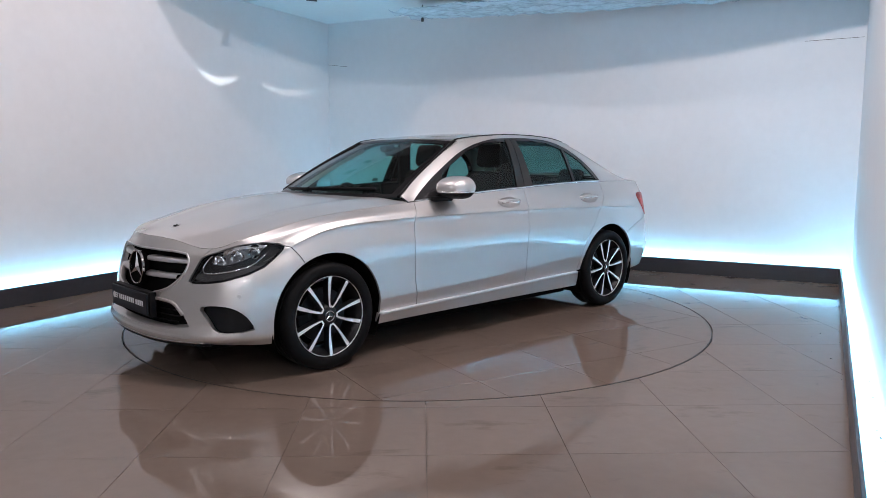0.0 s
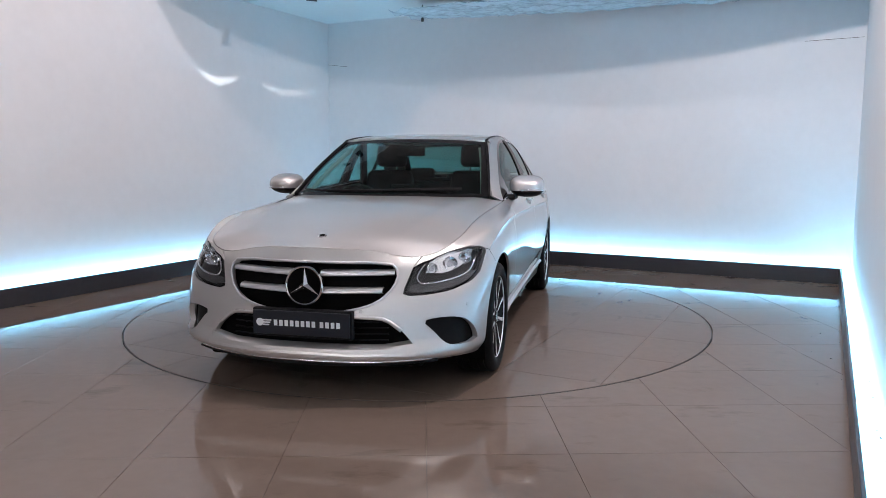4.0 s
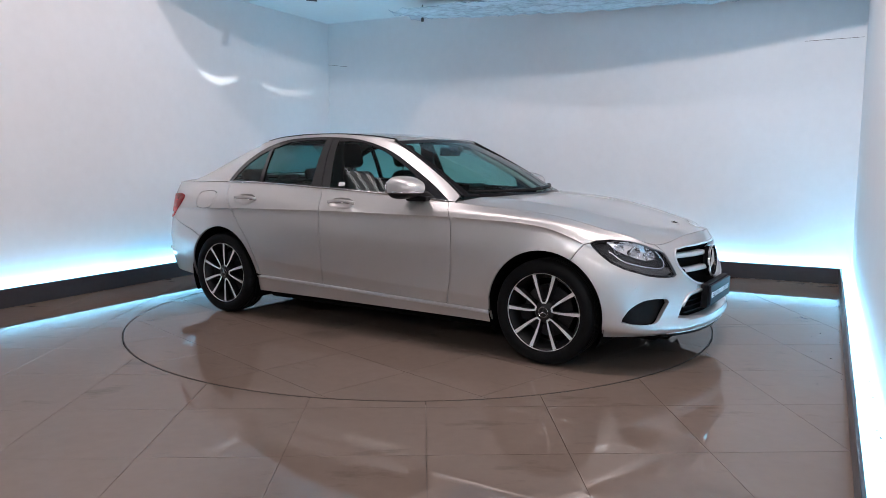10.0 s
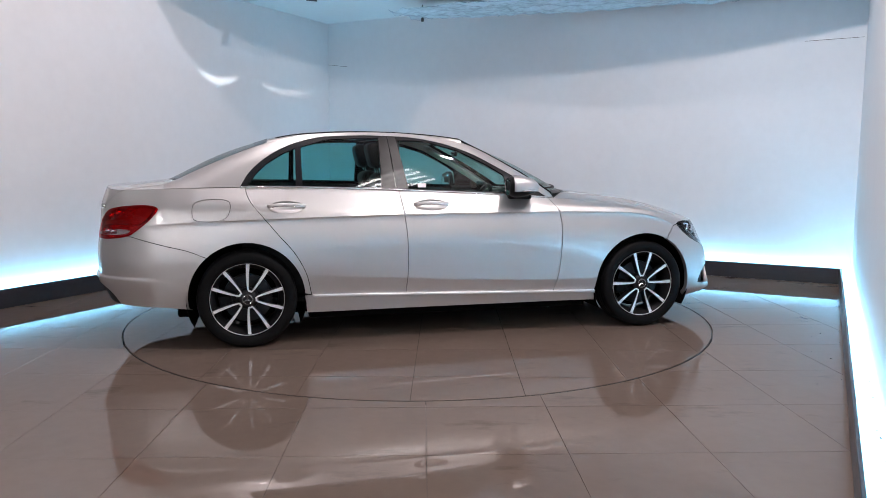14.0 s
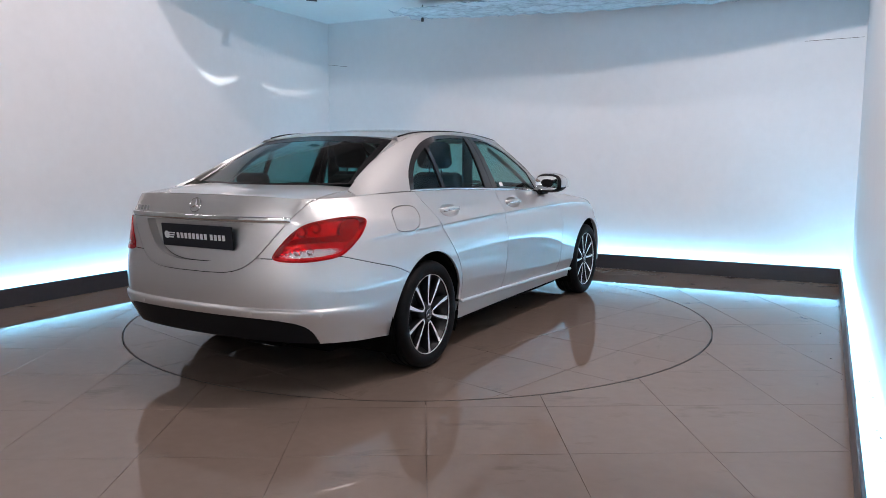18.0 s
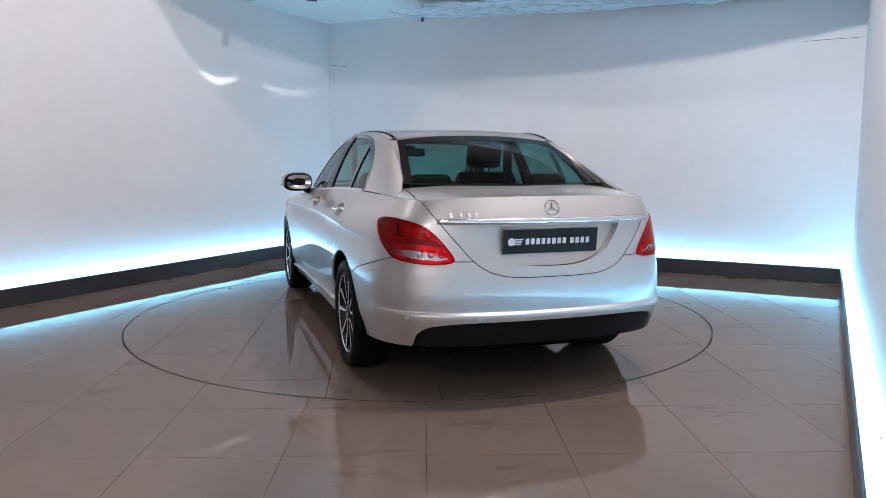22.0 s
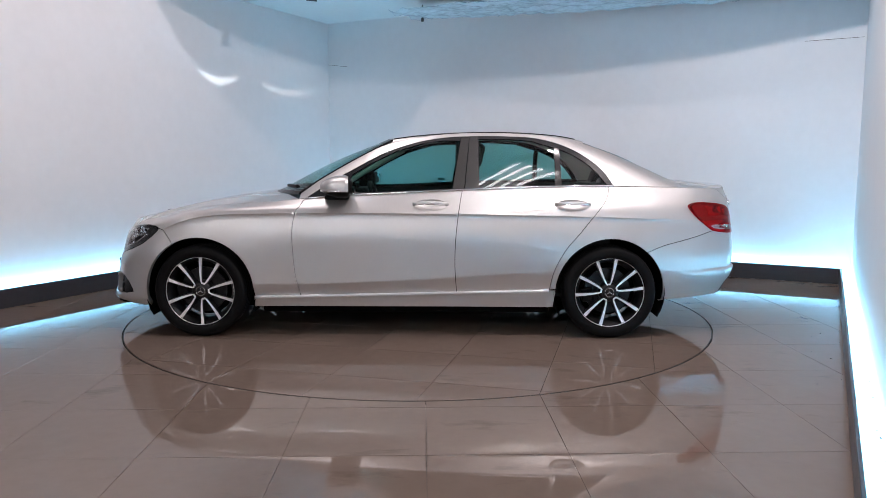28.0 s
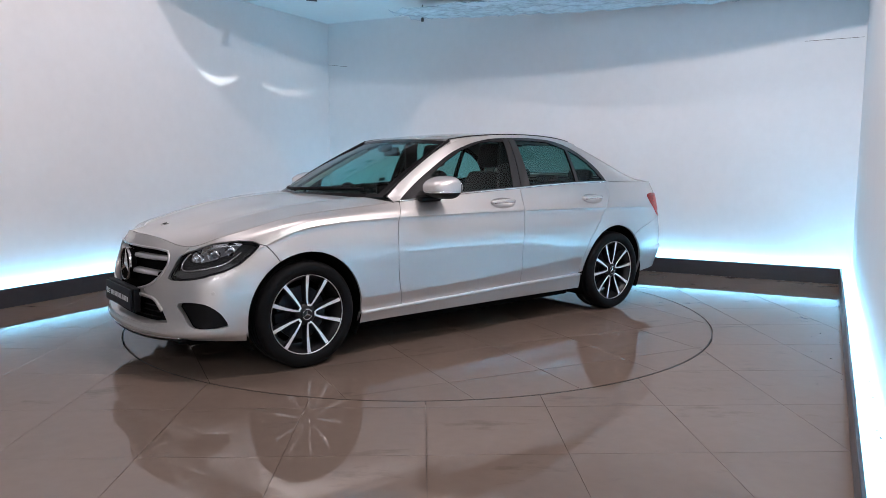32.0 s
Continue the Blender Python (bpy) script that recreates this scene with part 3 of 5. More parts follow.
def dense(poly, step=0.02, closed=True, smooth=0):
    """More points along a polygon; smooth rounds its corners off."""
    p = TA(poly, float)
    for _ in range(smooth):
        q = np.roll(p, -1, 0)
        p = np.stack([0.75 * p + 0.25 * q, 0.25 * p + 0.75 * q], 1).reshape(-1, 2)
    out = []
    for i in range(len(p) if closed else len(p) - 1):
        a, b = p[i], p[(i + 1) % len(p)]
        n = max(1, int(np.hypot(*(b - a)) / step))
        out += [a + (b - a) * k / n for k in range(n)]
    if not closed:
        out.append(p[-1])
    return TA(out)


def shrink(poly, d):
    """A polygon moved inwards by d."""
    p = TA(poly, float)
    keep = np.hypot(*(p - np.roll(p, 1, 0)).T) > 1e-5
    p = p[keep]
    x, y = p.T
    area = np.sum(x * np.roll(y, -1) - y * np.roll(x, -1))
    a, b = p - np.roll(p, 1, 0), np.roll(p, -1, 0) - p
    na, nb = (np.stack([-v[:, 1], v[:, 0]], 1) / np.hypot(*v.T)[:, None] for v in (a, b))
    n = na + nb
    n /= np.maximum(np.sum(n * na, 1), 0.35)[:, None]
    n = n / np.maximum(1, np.hypot(*n.T)[:, None] / 1.6)
    return p + n * d * (1 if area > 0 else -1)


def within(pts, poly):
    pts, poly = TA(pts, float), TA(poly, float)
    hit = np.zeros(len(pts), bool)
    for (x1, y1), (x2, y2) in zip(poly, np.roll(poly, 1, 0)):
        if y1 == y2:
            continue
        cross = ((y1 > pts[:, 1]) != (y2 > pts[:, 1])) & (pts[:, 0] < (x2 - x1) * (pts[:, 1] - y1) / (y2 - y1) + x1)
        hit ^= cross
    return hit


def sheet(outline, holes=(), step=(0.03, 0.02), rows=()):
    """Triangles that fill an outline less its holes, in flat coordinates."""
    from mathutils.geometry import delaunay_2d_cdt
    loops = [TA(outline)] + [TA(h) for h in holes]
    lo, hi = loops[0].min(0), loops[0].max(0)
    gx = np.arange(lo[0] + step[0] / 2, hi[0], step[0])
    gy = np.union1d(np.arange(math.floor(lo[1] / step[1]) * step[1], hi[1], step[1]), TA(rows, float))
    grid = np.stack(np.meshgrid(gx, gy), -1).reshape(-1, 2)
    ok = within(grid, loops[0])
    for h in loops[1:]:
        ok &= ~within(grid, h)
    grid = grid[ok]
    edge = np.concatenate(loops)
    if len(grid):
        near = np.min(np.abs(grid[:, None, 0] - edge[None, :, 0]) / step[0] + np.abs(grid[:, None, 1] - edge[None, :, 1]) / step[1], 1)
        grid = grid[near > 0.5]
    verts, edges = [], []
    for l in loops:
        n = len(verts)
        verts += [Vector(p) for p in l]
        edges += [(n + i, n + (i + 1) % len(l)) for i in range(len(l))]
    verts += [Vector(p) for p in grid]
    vo, _, fo, *_ = delaunay_2d_cdt(verts, edges, [], 0, 1e-6)
    pts, tri = TA([(v.x, v.y) for v in vo]), TA([f for f in fo if len(f) == 3])
    mid = pts[tri].mean(1)
    ok = within(mid, loops[0])
    for h in loops[1:]:
        ok &= ~within(mid, h)
    return pts, tri[ok]


def skin(name, verts, tri, material, parent, side="both", label="", flange=0.014, out=None, sharp=38):
    """A sheet of car body on one side or on both, with its edges turned in."""
    v, t = TA(verts, float), [tuple(f) for f in tri]
    bm = bmesh.new()
    for sign in {"left": (1,), "right": (-1,), "both": (1, -1)}[side]:
        mine = [bm.verts.new((p[0], p[1] * sign, p[2])) for p in v]
        for f in t:
            if len(set(f)) == len(f):
                bm.faces.new([mine[i] for i in (f if sign > 0 else f[::-1])])
    if side == "both":
        bmesh.ops.remove_doubles(bm, verts=[w for w in bm.verts if abs(w.co.y) < 2e-3], dist=4e-4)
    loose = [w for w in bm.verts if not w.link_faces]
    bmesh.ops.delete(bm, geom=loose, context="VERTS")
    bm.normal_update()
    axis = Vector(out) if out else None
    way = sum(f.normal.dot(axis if axis else Vector((f.calc_center_median().x * 0.35, f.calc_center_median().y, f.calc_center_median().z - 0.5)))
              * f.calc_area() for f in bm.faces)
    if way < 0:
        bmesh.ops.reverse_faces(bm, faces=bm.faces)
        bm.normal_update()
    if flange:
        rim = [e for e in bm.edges if e.is_boundary and not (abs(e.verts[0].co.y) < 1e-4 and abs(e.verts[1].co.y) < 1e-4)]
        normal = {w: w.normal.copy() for e in rim for w in e.verts}
        back = {w: bm.verts.new(w.co - n * flange) for w, n in normal.items()}
        for e in rim:
            a, b = e.verts
            if e.link_loops[0].vert is b:
                a, b = b, a
            bm.faces.new((b, a, back[a], back[b]))
    me = bpy.data.meshes.new(name)
    for f in bm.faces:
        f.smooth = True
    bm.to_mesh(me)
    bm.free()
    me.materials.append(material)
    me.set_sharp_from_angle(angle=radians(sharp))
    ob = new(name, me)
    ob.parent = parent
    return tagged(ob, label)


CREASES = [2 * UP, 4.6 * UP, 4.72 * UP, 4.82 * UP, 4.90 * UP, 4.96 * UP, 5 * UP]
GAP = 0.0022


def panel(name, outline, material, parent, side="both", holes=(), sink=0.0, label="", gap=GAP, flange=0.014, step=(0.035, 0.0195)):
    """A sheet cut out of the flank by an outline in flat coordinates."""
    line = dense(shrink(dense(outline, 0.03), gap), 0.03) if gap else dense(outline, 0.03)
    line[:, 1] = np.clip(line[:, 1], 0, 7 * UP)
    if side == "both":
        line[:, 0] = np.where(line[:, 0] < 0.008, 0.0, np.where(line[:, 0] > ARC[-1] - 0.008, ARC[-1], line[:, 0]))
    line[:, 0] = np.clip(line[:, 0], 0, ARC[-1])
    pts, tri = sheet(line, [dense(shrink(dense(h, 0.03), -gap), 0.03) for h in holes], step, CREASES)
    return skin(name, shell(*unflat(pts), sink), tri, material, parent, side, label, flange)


def deck_panel(name, outline, height, material, parent, side="both", label="", gap=GAP, step=(0.04, 0.035), sink=0.0, flange=0.014):
    """A sheet over the plan (x, y), whose height is a function of both."""
    pts, tri = sheet(dense(shrink(outline, gap) if gap else outline, 0.03), (), step)
    pts[:, 1] = np.where(pts[:, 1] < 0.004, 0.0, pts[:, 1])
    v = np.stack([pts[:, 0], pts[:, 1], height(pts[:, 0], pts[:, 1]) - sink], 1)
    return skin(name, v, tri, material, parent, side, label, flange, out=(0, 0, 1))


def loft(name, rows, material, parent, side="both", label="", flange=0.0, out=None, sharp=38):
    """A sheet through rows of points."""
    r = TA(rows, float)
    n, m = r.shape[:2]
    v = r.reshape(-1, 3)
    tri = [(i * m + j, i * m + j + 1, (i + 1) * m + j + 1, (i + 1) * m + j) for i in range(n - 1) for j in range(m - 1)]
    return skin(name, v, tri, material, parent, side, label, flange, out, sharp)


def tube(bm, path, width, height, up=(0, 0, 1)):
    """A flat bar along a path."""
    rings = []
    p = [Vector(q) for q in path]
    for i, q in enumerate(p):
        d = (p[min(i + 1, len(p) - 1)] - p[max(i - 1, 0)]).normalized()
        sidew = d.cross(Vector(up)).normalized()
        top = sidew.cross(d).normalized()
        rings.append([bm.verts.new(q + sidew * a * width / 2 + top * b * height / 2) for a, b in
                      ((-1, -0.6), (-0.6, -1), (0.6, -1), (1, -0.6), (1, 0.6), (0.6, 1), (-0.6, 1), (-1, 0.6))])
    for a, b in zip(rings, rings[1:]):
        for k in range(8):
            bm.faces.new((a[k], a[(k + 1) % 8], b[(k + 1) % 8], b[k]))
    bm.faces.new(rings[0][::-1])
    bm.faces.new(rings[-1])
    return bm


CAR = tagged(new("saloon_car"), "silver metallic four-door saloon car parked on the turntable", "car")
SIDES = (("left", 1), ("right", -1))

# ---- flanks: outlines, from the tail to the nose ----
DOOR_FRONT = [(0.690, 0.97), (0.715, 0.925), (0.745, 0.88), (0.761, 0.822), (0.770, 0.72), (0.768, 0.626), (0.752, 0.429), (0.725, 0.305)]
DOOR_MID = [(-0.400, 1.03), (-0.378, 0.90), (-0.356, 0.707), (-0.350, 0.512), (-0.362, 0.325)]
DOOR_REAR = [(-1.415, 1.05), (-1.408, 1.01), (-1.385, 0.96), (-1.324, 0.882), (-1.214, 0.747), (-1.103, 0.611), (-1.035, 0.475), (-1.005, 0.338)]
SILL_TOP = herm([-1.1, -0.4, 0.3, 1.1], [0.335, 0.318, 0.300, 0.282])


def top_line(x0, x1, n=30):
    """Along the top edge of the flank between two x."""
    s = np.interp([x0, x1], LOOKUP[:, -1, 0], LOOK_S[:, 0])
    return flat(np.linspace(s[0], s[1], n), np.full(n, 7.0))


def arch(cx, a0, a1, r=0.372, n=28):
    return [(cx + r * math.cos(radians(a)), 0.325 + r * math.sin(radians(a))) for a in np.linspace(a0, a1, n)]


def sill_line(x0, x1, n=12):
    return find([(x, float(SILL_TOP(x))) for x in np.linspace(x0, x1, n)], "side")


def bottom(s0, s1, n=20):
    return flat(np.linspace(s0, s1, n), np.zeros(n))


def join(*runs):
    return np.concatenate([TA(r, float) for r in runs])


def refine(curve, n=4):
    """A smooth curve through a few points."""
    c = TA(curve, float)
    k = np.concatenate([[0], np.cumsum(np.hypot(*np.diff(c, axis=0).T))])
    t = np.linspace(0, k[-1], n * len(c))
    return np.stack([herm(k, c[:, 0])(t), herm(k, c[:, 1])(t)], 1)


def snap_top(flatpts, first=True):
    p = TA(flatpts).copy()
    p[0 if first else -1, 1] = 7 * UP
    return p


F_DOOR_F = snap_top(find(refine(DOOR_FRONT), "side"))
F_DOOR_M = snap_top(find(refine(DOOR_MID), "side"))
F_DOOR_R = snap_top(find(refine(DOOR_REAR), "side"))
XF, XM, XR = 0.690, -0.402, -1.418
FRONT_DOOR = join(F_DOOR_F, sill_line(0.72, -0.36), F_DOOR_M[::-1], top_line(XM, XF))
REAR_DOOR = join(F_DOOR_M, sill_line(-0.365, -1.0), F_DOOR_R[::-1], top_line(XR, XM))

# headlamp: outer tip, top edge, inner corner, lower edge
HEAD_TOP = join(find([(1.699, 0.758), (1.727, 0.773), (1.794, 0.780)], "side"), find([(0.718, 0.769), (0.641, 0.741), (0.575, 0.713), (0.535, 0.690)], "nose"))
HEAD_IN = find([(0.520, 0.640), (0.503, 0.590), (0.500, 0.562), (0.530, 0.552)], "nose")
HEAD_LOW = join(find([(0.60, 0.555), (0.684, 0.567), (0.75, 0.585)], "nose"), find([(1.965, 0.592), (1.894, 0.616), (1.821, 0.650), (1.752, 0.701), (1.710, 0.740)], "side"))
HEADLAMP = join(HEAD_TOP, HEAD_IN, HEAD_LOW)
HEADLAMP_TIP = HEADLAMP[0]
# tail lamp: front tip, top edge, inner edge, lower edge
TAILLAMP = join(find([(0.505, 0.747), (0.542, 0.806), (0.598, 0.876), (0.651, 0.921)], "tail"), find([(-2.117, 0.943), (-2.02, 0.946), (-1.955, 0.932), (-1.957, 0.905), (-2.012, 0.840), (-2.086, 0.782), (-2.147, 0.739)], "side"),
                find([(0.688, 0.722), (0.603, 0.720), (0.528, 0.727)], "tail"))
TAIL_HOLE = shrink(dense(TAILLAMP, 0.02, smooth=2), 0.004)
TAIL_WHITE = join(find([(0.523, 0.752), (0.585, 0.781), (0.659, 0.795)], "tail"), find([(-2.171, 0.798), (-2.108, 0.786), (-2.147, 0.752)], "side"), find([(0.671, 0.738), (0.562, 0.737)], "tail"))
TAIL_BAND = join(find([(0.56, 0.800), (0.61, 0.812), (0.66, 0.818)], "tail"), find([(-2.17, 0.822), (-2.09, 0.815), (-2.045, 0.835), (-2.08, 0.850), (-2.16, 0.850)], "side"), find([(0.66, 0.845), (0.60, 0.838)], "tail"))
TAIL_FRONT = join(find([(-2.09, 0.925), (-2.02, 0.930), (-1.985, 0.915), (-2.03, 0.850), (-2.075, 0.820), (-2.12, 0.835), (-2.12, 0.88)], "side"))
# boot lid cut
LID = find(refine([(0.0, 0.652), (0.14, 0.653), (0.276, 0.664), (0.345, 0.685), (0.398, 0.718), (0.487, 0.813), (0.558, 0.901), (0.612, 0.98), (0.645, 1.04)], 3), "tail")
LID_TOP_S = float(np.interp(0.650, LOOKUP[:140, -1, 1], LOOK_S[:140, 0]))
SEAM = find(refine([(-2.13, 0.742), (-2.06, 0.722), (-1.90, 0.680), (-1.78, 0.650), (-1.668, 0.605)], 3), "side")
NOSE_SEAM = find(refine([(1.595, 0.652), (1.63, 0.705), (1.665, 0.748)], 3), "side")


FUEL = find(dense([(-1.752, 0.892), (-1.737, 0.972), (-1.520, 0.980), (-1.505, 0.918), (-1.545, 0.838), (-1.735, 0.834)], 0.03, smooth=3), "side")
LID_K = int(np.argmax(shell(*unflat(LID))[:, 2] > 0.742))


HANDLE_X = {"front_door": -0.182, "rear_door": -1.155}


def handle_hole(x):
    a = np.linspace(0, 2 * math.pi, 33)[:-1]
    return find([(x + 0.114 * math.cos(q), 0.924 + 0.037 * math.sin(q)) for q in a], "side")


def side_panels(side):
    panel("front_door", FRONT_DOOR, PAINT, CAR, side, holes=[handle_hole(HANDLE_X["front_door"])])
    panel("rear_door", REAR_DOOR, PAINT, CAR, side, holes=[handle_hole(HANDLE_X["rear_door"])])
    wing = join(top_line(XF, 1.99, 60), HEAD_TOP[::-1], NOSE_SEAM[::-1], find(arch(1.42, 63, 176), "side"), sill_line(1.04, 0.73, 8), F_DOOR_F[::-1])
    panel("front_wing", wing, PAINT, CAR, side)
    top_s = np.linspace(LID_TOP_S, np.interp(XR, LOOKUP[:, -1, 0], LOOK_S[:, 0]), 36)
    quarter = join(F_DOOR_R, find(arch(-1.42, 3, 132), "side"), SEAM[::-1], find([(0.70, 0.76), (0.60, 0.745), (0.50, 0.738), (0.425, 0.738)], "tail"), LID[LID_K:],
                   flat(top_s, np.full(36, 7.0))[:-1])
    panel("rear_wing", quarter, PAINT, CAR, side, holes=[TAIL_HOLE, FUEL] if side == "right" else [TAIL_HOLE])
    panel("sill", join(sill_line(-1.05, 1.05, 40), bottom(9.27, 5.93)), PAINT, CAR, side, sink=0.002)


for side, _ in SIDES:
    side_panels(side)
panel("fuel_flap", FUEL, PAINT, CAR, "right")

END = ARC[-1]
GRILLE = find(refine([(0.0, 0.716), (0.20, 0.716), (0.38, 0.712), (0.445, 0.700), (0.466, 0.655), (0.445, 0.59), (0.385, 0.530), (0.25, 0.482), (0.12, 0.466), (0.0, 0.463)], 3), "nose")
INTAKE = find(refine([(0.0, 0.447), (0.18, 0.447), (0.33, 0.446), (0.42, 0.436), (0.50, 0.380)], 3), "nose")
INTAKE = join(INTAKE, find([(0.555, 0.318), (0.565, 0.298), (0.50, 0.294), (0.40, 0.291), (0.20, 0.288), (0.0, 0.287)], "nose"))
SIDE_INTAKE = find(dense([(0.600, 0.425), (0.665, 0.440), (0.735, 0.442), (0.785, 0.432), (0.822, 0.395), (0.840, 0.345), (0.845, 0.303), (0.745, 0.300), (0.700, 0.322), (0.655, 0.375)], 0.03, smooth=1), "nose")
for p in (GRILLE, INTAKE):
    p[0, 0] = p[-1, 0] = END


def nose_edge(s0, n=24):
    return flat(np.linspace(s0, 15, n), np.full(n, 7.0))


INNER_S = float(np.interp(1.992, LOOKUP[:, -1, 0], LOOK_S[:, 0]))
bumper = join(nose_edge(INNER_S), GRILLE, INTAKE, bottom(15, 11.05, 30), find(arch(1.42, -15, 61), "side"), NOSE_SEAM, [HEADLAMP_TIP], HEAD_LOW[::-1], HEAD_IN[::-1], HEAD_TOP[-1:])
FRONT_BUMPER = panel("front_bumper", bumper, PAINT, CAR, holes=[SIDE_INTAKE], flange=0.03)
panel("bumper_intake", SIDE_INTAKE, BLACK, CAR, "left", sink=0.045, gap=-0.01, label="black side intake of the front bumper")
panel("bumper_intake", SIDE_INTAKE, BLACK, CAR, "right", sink=0.045, gap=-0.01, label="black side intake of the front bumper")
low = flat(np.linspace(0.0, 2.34, 28), np.interp(np.linspace(0, 2.34, 28), [0, 0.82, 1.2, 1.48, 1.8, 2.02, 2.2, 2.34], [0.82, 0.82, 0.80, 0.76, 0.68, 0.55, 0.34, 0.0]))
rear_bumper = join(low, bottom(2.40, 4.08, 14), find(arch(-1.42, 198, 133), "side"), SEAM[::-1], find([(0.70, 0.76), (0.60, 0.745), (0.50, 0.738), (0.425, 0.738)], "tail"), LID[LID_K - 1::-1])
panel("rear_bumper", rear_bumper, PAINT, CAR, holes=[TAIL_HOLE])
panel("rear_valance", join(low, bottom(2.3, 0.0, 24)), BLACK, CAR, sink=0.012, label="black plastic valance under the rear bumper", gap=0.001)
RECESS = find(refine([(0.0, 0.708), (0.12, 0.712), (0.22, 0.733), (0.31, 0.785), (0.36, 0.85), (0.392, 0.905)], 3), "tail")
RECESS[0, 0] = 0
RECESS_TOP = find([(0.392, 0.908), (0.25, 0.908), (0.12, 0.908), (0.0, 0.908)], "tail")
RECESS_TOP[-1, 0] = 0
LID[0, 0] = 0
lid_edge = flat(np.linspace(LID_TOP_S, 0, 20), np.full(20, 7.0))
panel("boot_lid_face", join(LID, lid_edge, RECESS_TOP[::-1], RECESS[::-1]), PAINT, CAR, flange=0.048)
panel("plate_recess", join(RECESS, RECESS_TOP), PAINT, CAR, sink=0.048, gap=-0.006)

# near-black shell added as the shade behind the joints, open at the wheel arches
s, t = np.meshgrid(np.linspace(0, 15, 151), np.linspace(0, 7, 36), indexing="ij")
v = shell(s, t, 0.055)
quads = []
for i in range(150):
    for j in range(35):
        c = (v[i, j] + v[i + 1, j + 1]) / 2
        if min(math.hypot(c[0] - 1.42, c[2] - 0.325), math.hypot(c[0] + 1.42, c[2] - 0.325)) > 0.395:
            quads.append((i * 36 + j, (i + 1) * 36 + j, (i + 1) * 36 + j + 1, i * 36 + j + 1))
skin("joint_shade_shell", v.reshape(-1, 3), quads, VOID, CAR, flange=0)

# ---- bonnet, boot lid, roof ----
EDGE = LOOKUP[:, -1]
edge_y = lambda x: np.interp(x, EDGE[:, 0], EDGE[:, 1])
edge_z = lambda x: np.interp(x, EDGE[:, 0], EDGE[:, 2])
bonnet_mid = herm([0.8, 1.0, 1.2, 1.5, 1.8, 2.0, 2.12], [1.012, 1.000, 0.978, 0.930, 0.862, 0.814, 0.785])


def bonnet(x, y):
    w = np.maximum(edge_y(x), 0.02)
    q = np.clip(np.abs(y) / w, 0, 1)
    k = np.clip((x - 1.35) / 0.55, 0, 1)
    z = bonnet_mid(x) - (bonnet_mid(x) - edge_z(x)) * ((0.35 + 0.30 * k) * q**2 + (0.65 - 0.30 * k) * q ** (4.5 - 1.3 * k))
    ridge = 0.60 - 0.16 * np.clip((x - 0.8) / 1.25, 0, 1)
    return z + 0.005 * np.exp(-((q - ridge / 0.75) / 0.07) ** 2) * np.clip((2.0 - x) / 0.3, 0, 1)


xs = np.linspace(0.735, EDGE[-1, 0] - 0.001, 60)
rim = np.stack([xs, edge_y(xs)], 1)
rim[-1, 1] = 0
back = refine([(1.02, 0.0), (1.0, 0.25), (0.94, 0.47), (0.85, 0.62), (0.735, edge_y(0.735) - 0.01)], 3)
deck_panel("bonnet", join(back, rim[1:]), bonnet, PAINT, CAR)
boot_mid = herm([-2.36, -2.30, -2.20, -2.10, -1.9], [1.054, 1.057, 1.065, 1.077, 1.098])


def boot(x, y):
    w = np.maximum(edge_y(x), 0.02)
    q = np.clip(np.abs(y) / w, 0, 1)
    return boot_mid(x) - (boot_mid(x) - edge_z(x)) * (0.25 * q**2 + 0.75 * q**6)


lid_x = float(np.interp(LID_TOP_S, LOOK_S[:, 0], EDGE[:, 0]))
es = np.linspace(0, LID_TOP_S, 24)
tail_rim = np.stack([np.interp(es, LOOK_S[:, 0], EDGE[:, 0]), np.interp(es, LOOK_S[:, 0], EDGE[:, 1])], 1)
deck_panel("boot_lid", join(tail_rim, [(-1.785, 0.617), (-1.822, 0.53), (-1.905, 0.30), (-1.958, 0.0)]), boot, PAINT, CAR)
xs = np.linspace(lid_x, -1.75, 24)
wing_rim = np.stack([xs, edge_y(xs)], 1)
for side, _ in SIDES:
    deck_panel("rear_wing_top", join(wing_rim, [(-1.75, 0.632), (-1.785, 0.621), (lid_x, tail_rim[-1, 1] + 0.003)]), boot, PAINT, CAR, side)
roof_mid = herm([-1.30, -1.1, -0.9, -0.6, -0.3, 0.0, 0.18], [1.378, 1.418, 1.437, 1.446, 1.438, 1.412, 1.386])
roof = lambda x, y: roof_mid(x) - 0.024 * (np.abs(y) / 0.57) ** 2.4
roof_side = refine([(-1.266, 0.512), (-0.9, 0.528), (-0.5, 0.532), (-0.2, 0.535), (0.095, 0.548)], 4)
deck_panel("roof", join([(-1.262, 0.0), (-1.263, 0.30)], roof_side, [(0.155, 0.30), (0.172, 0.0)]), roof, PAINT, CAR)
# dark decks added as the shade under the joints
deck_panel("bonnet_joint_shade", join(back + TA([-0.03, 0.0]), rim[1:-3]), bonnet, VOID, CAR, gap=0.02, sink=0.03, flange=0)
deck_panel("boot_joint_shade", join(tail_rim[3:], [(-1.74, 0.66), (-1.80, 0.56), (-1.985, 0.0)]), boot, VOID, CAR, gap=0.02, sink=0.03, flange=0)

# ---- greenhouse ----
rail_x = TA([-1.93, -1.87, -1.70, -1.50, -1.29, -1.085, -0.84, -0.59, -0.26, -0.02, 0.15, 0.36, 0.57, 0.735])
rail_z = herm(rail_x, [1.072, 1.096, 1.175, 1.262, 1.337, 1.391, 1.416, 1.423, 1.412, 1.378, 1.334, 1.232, 1.112, 0.995])
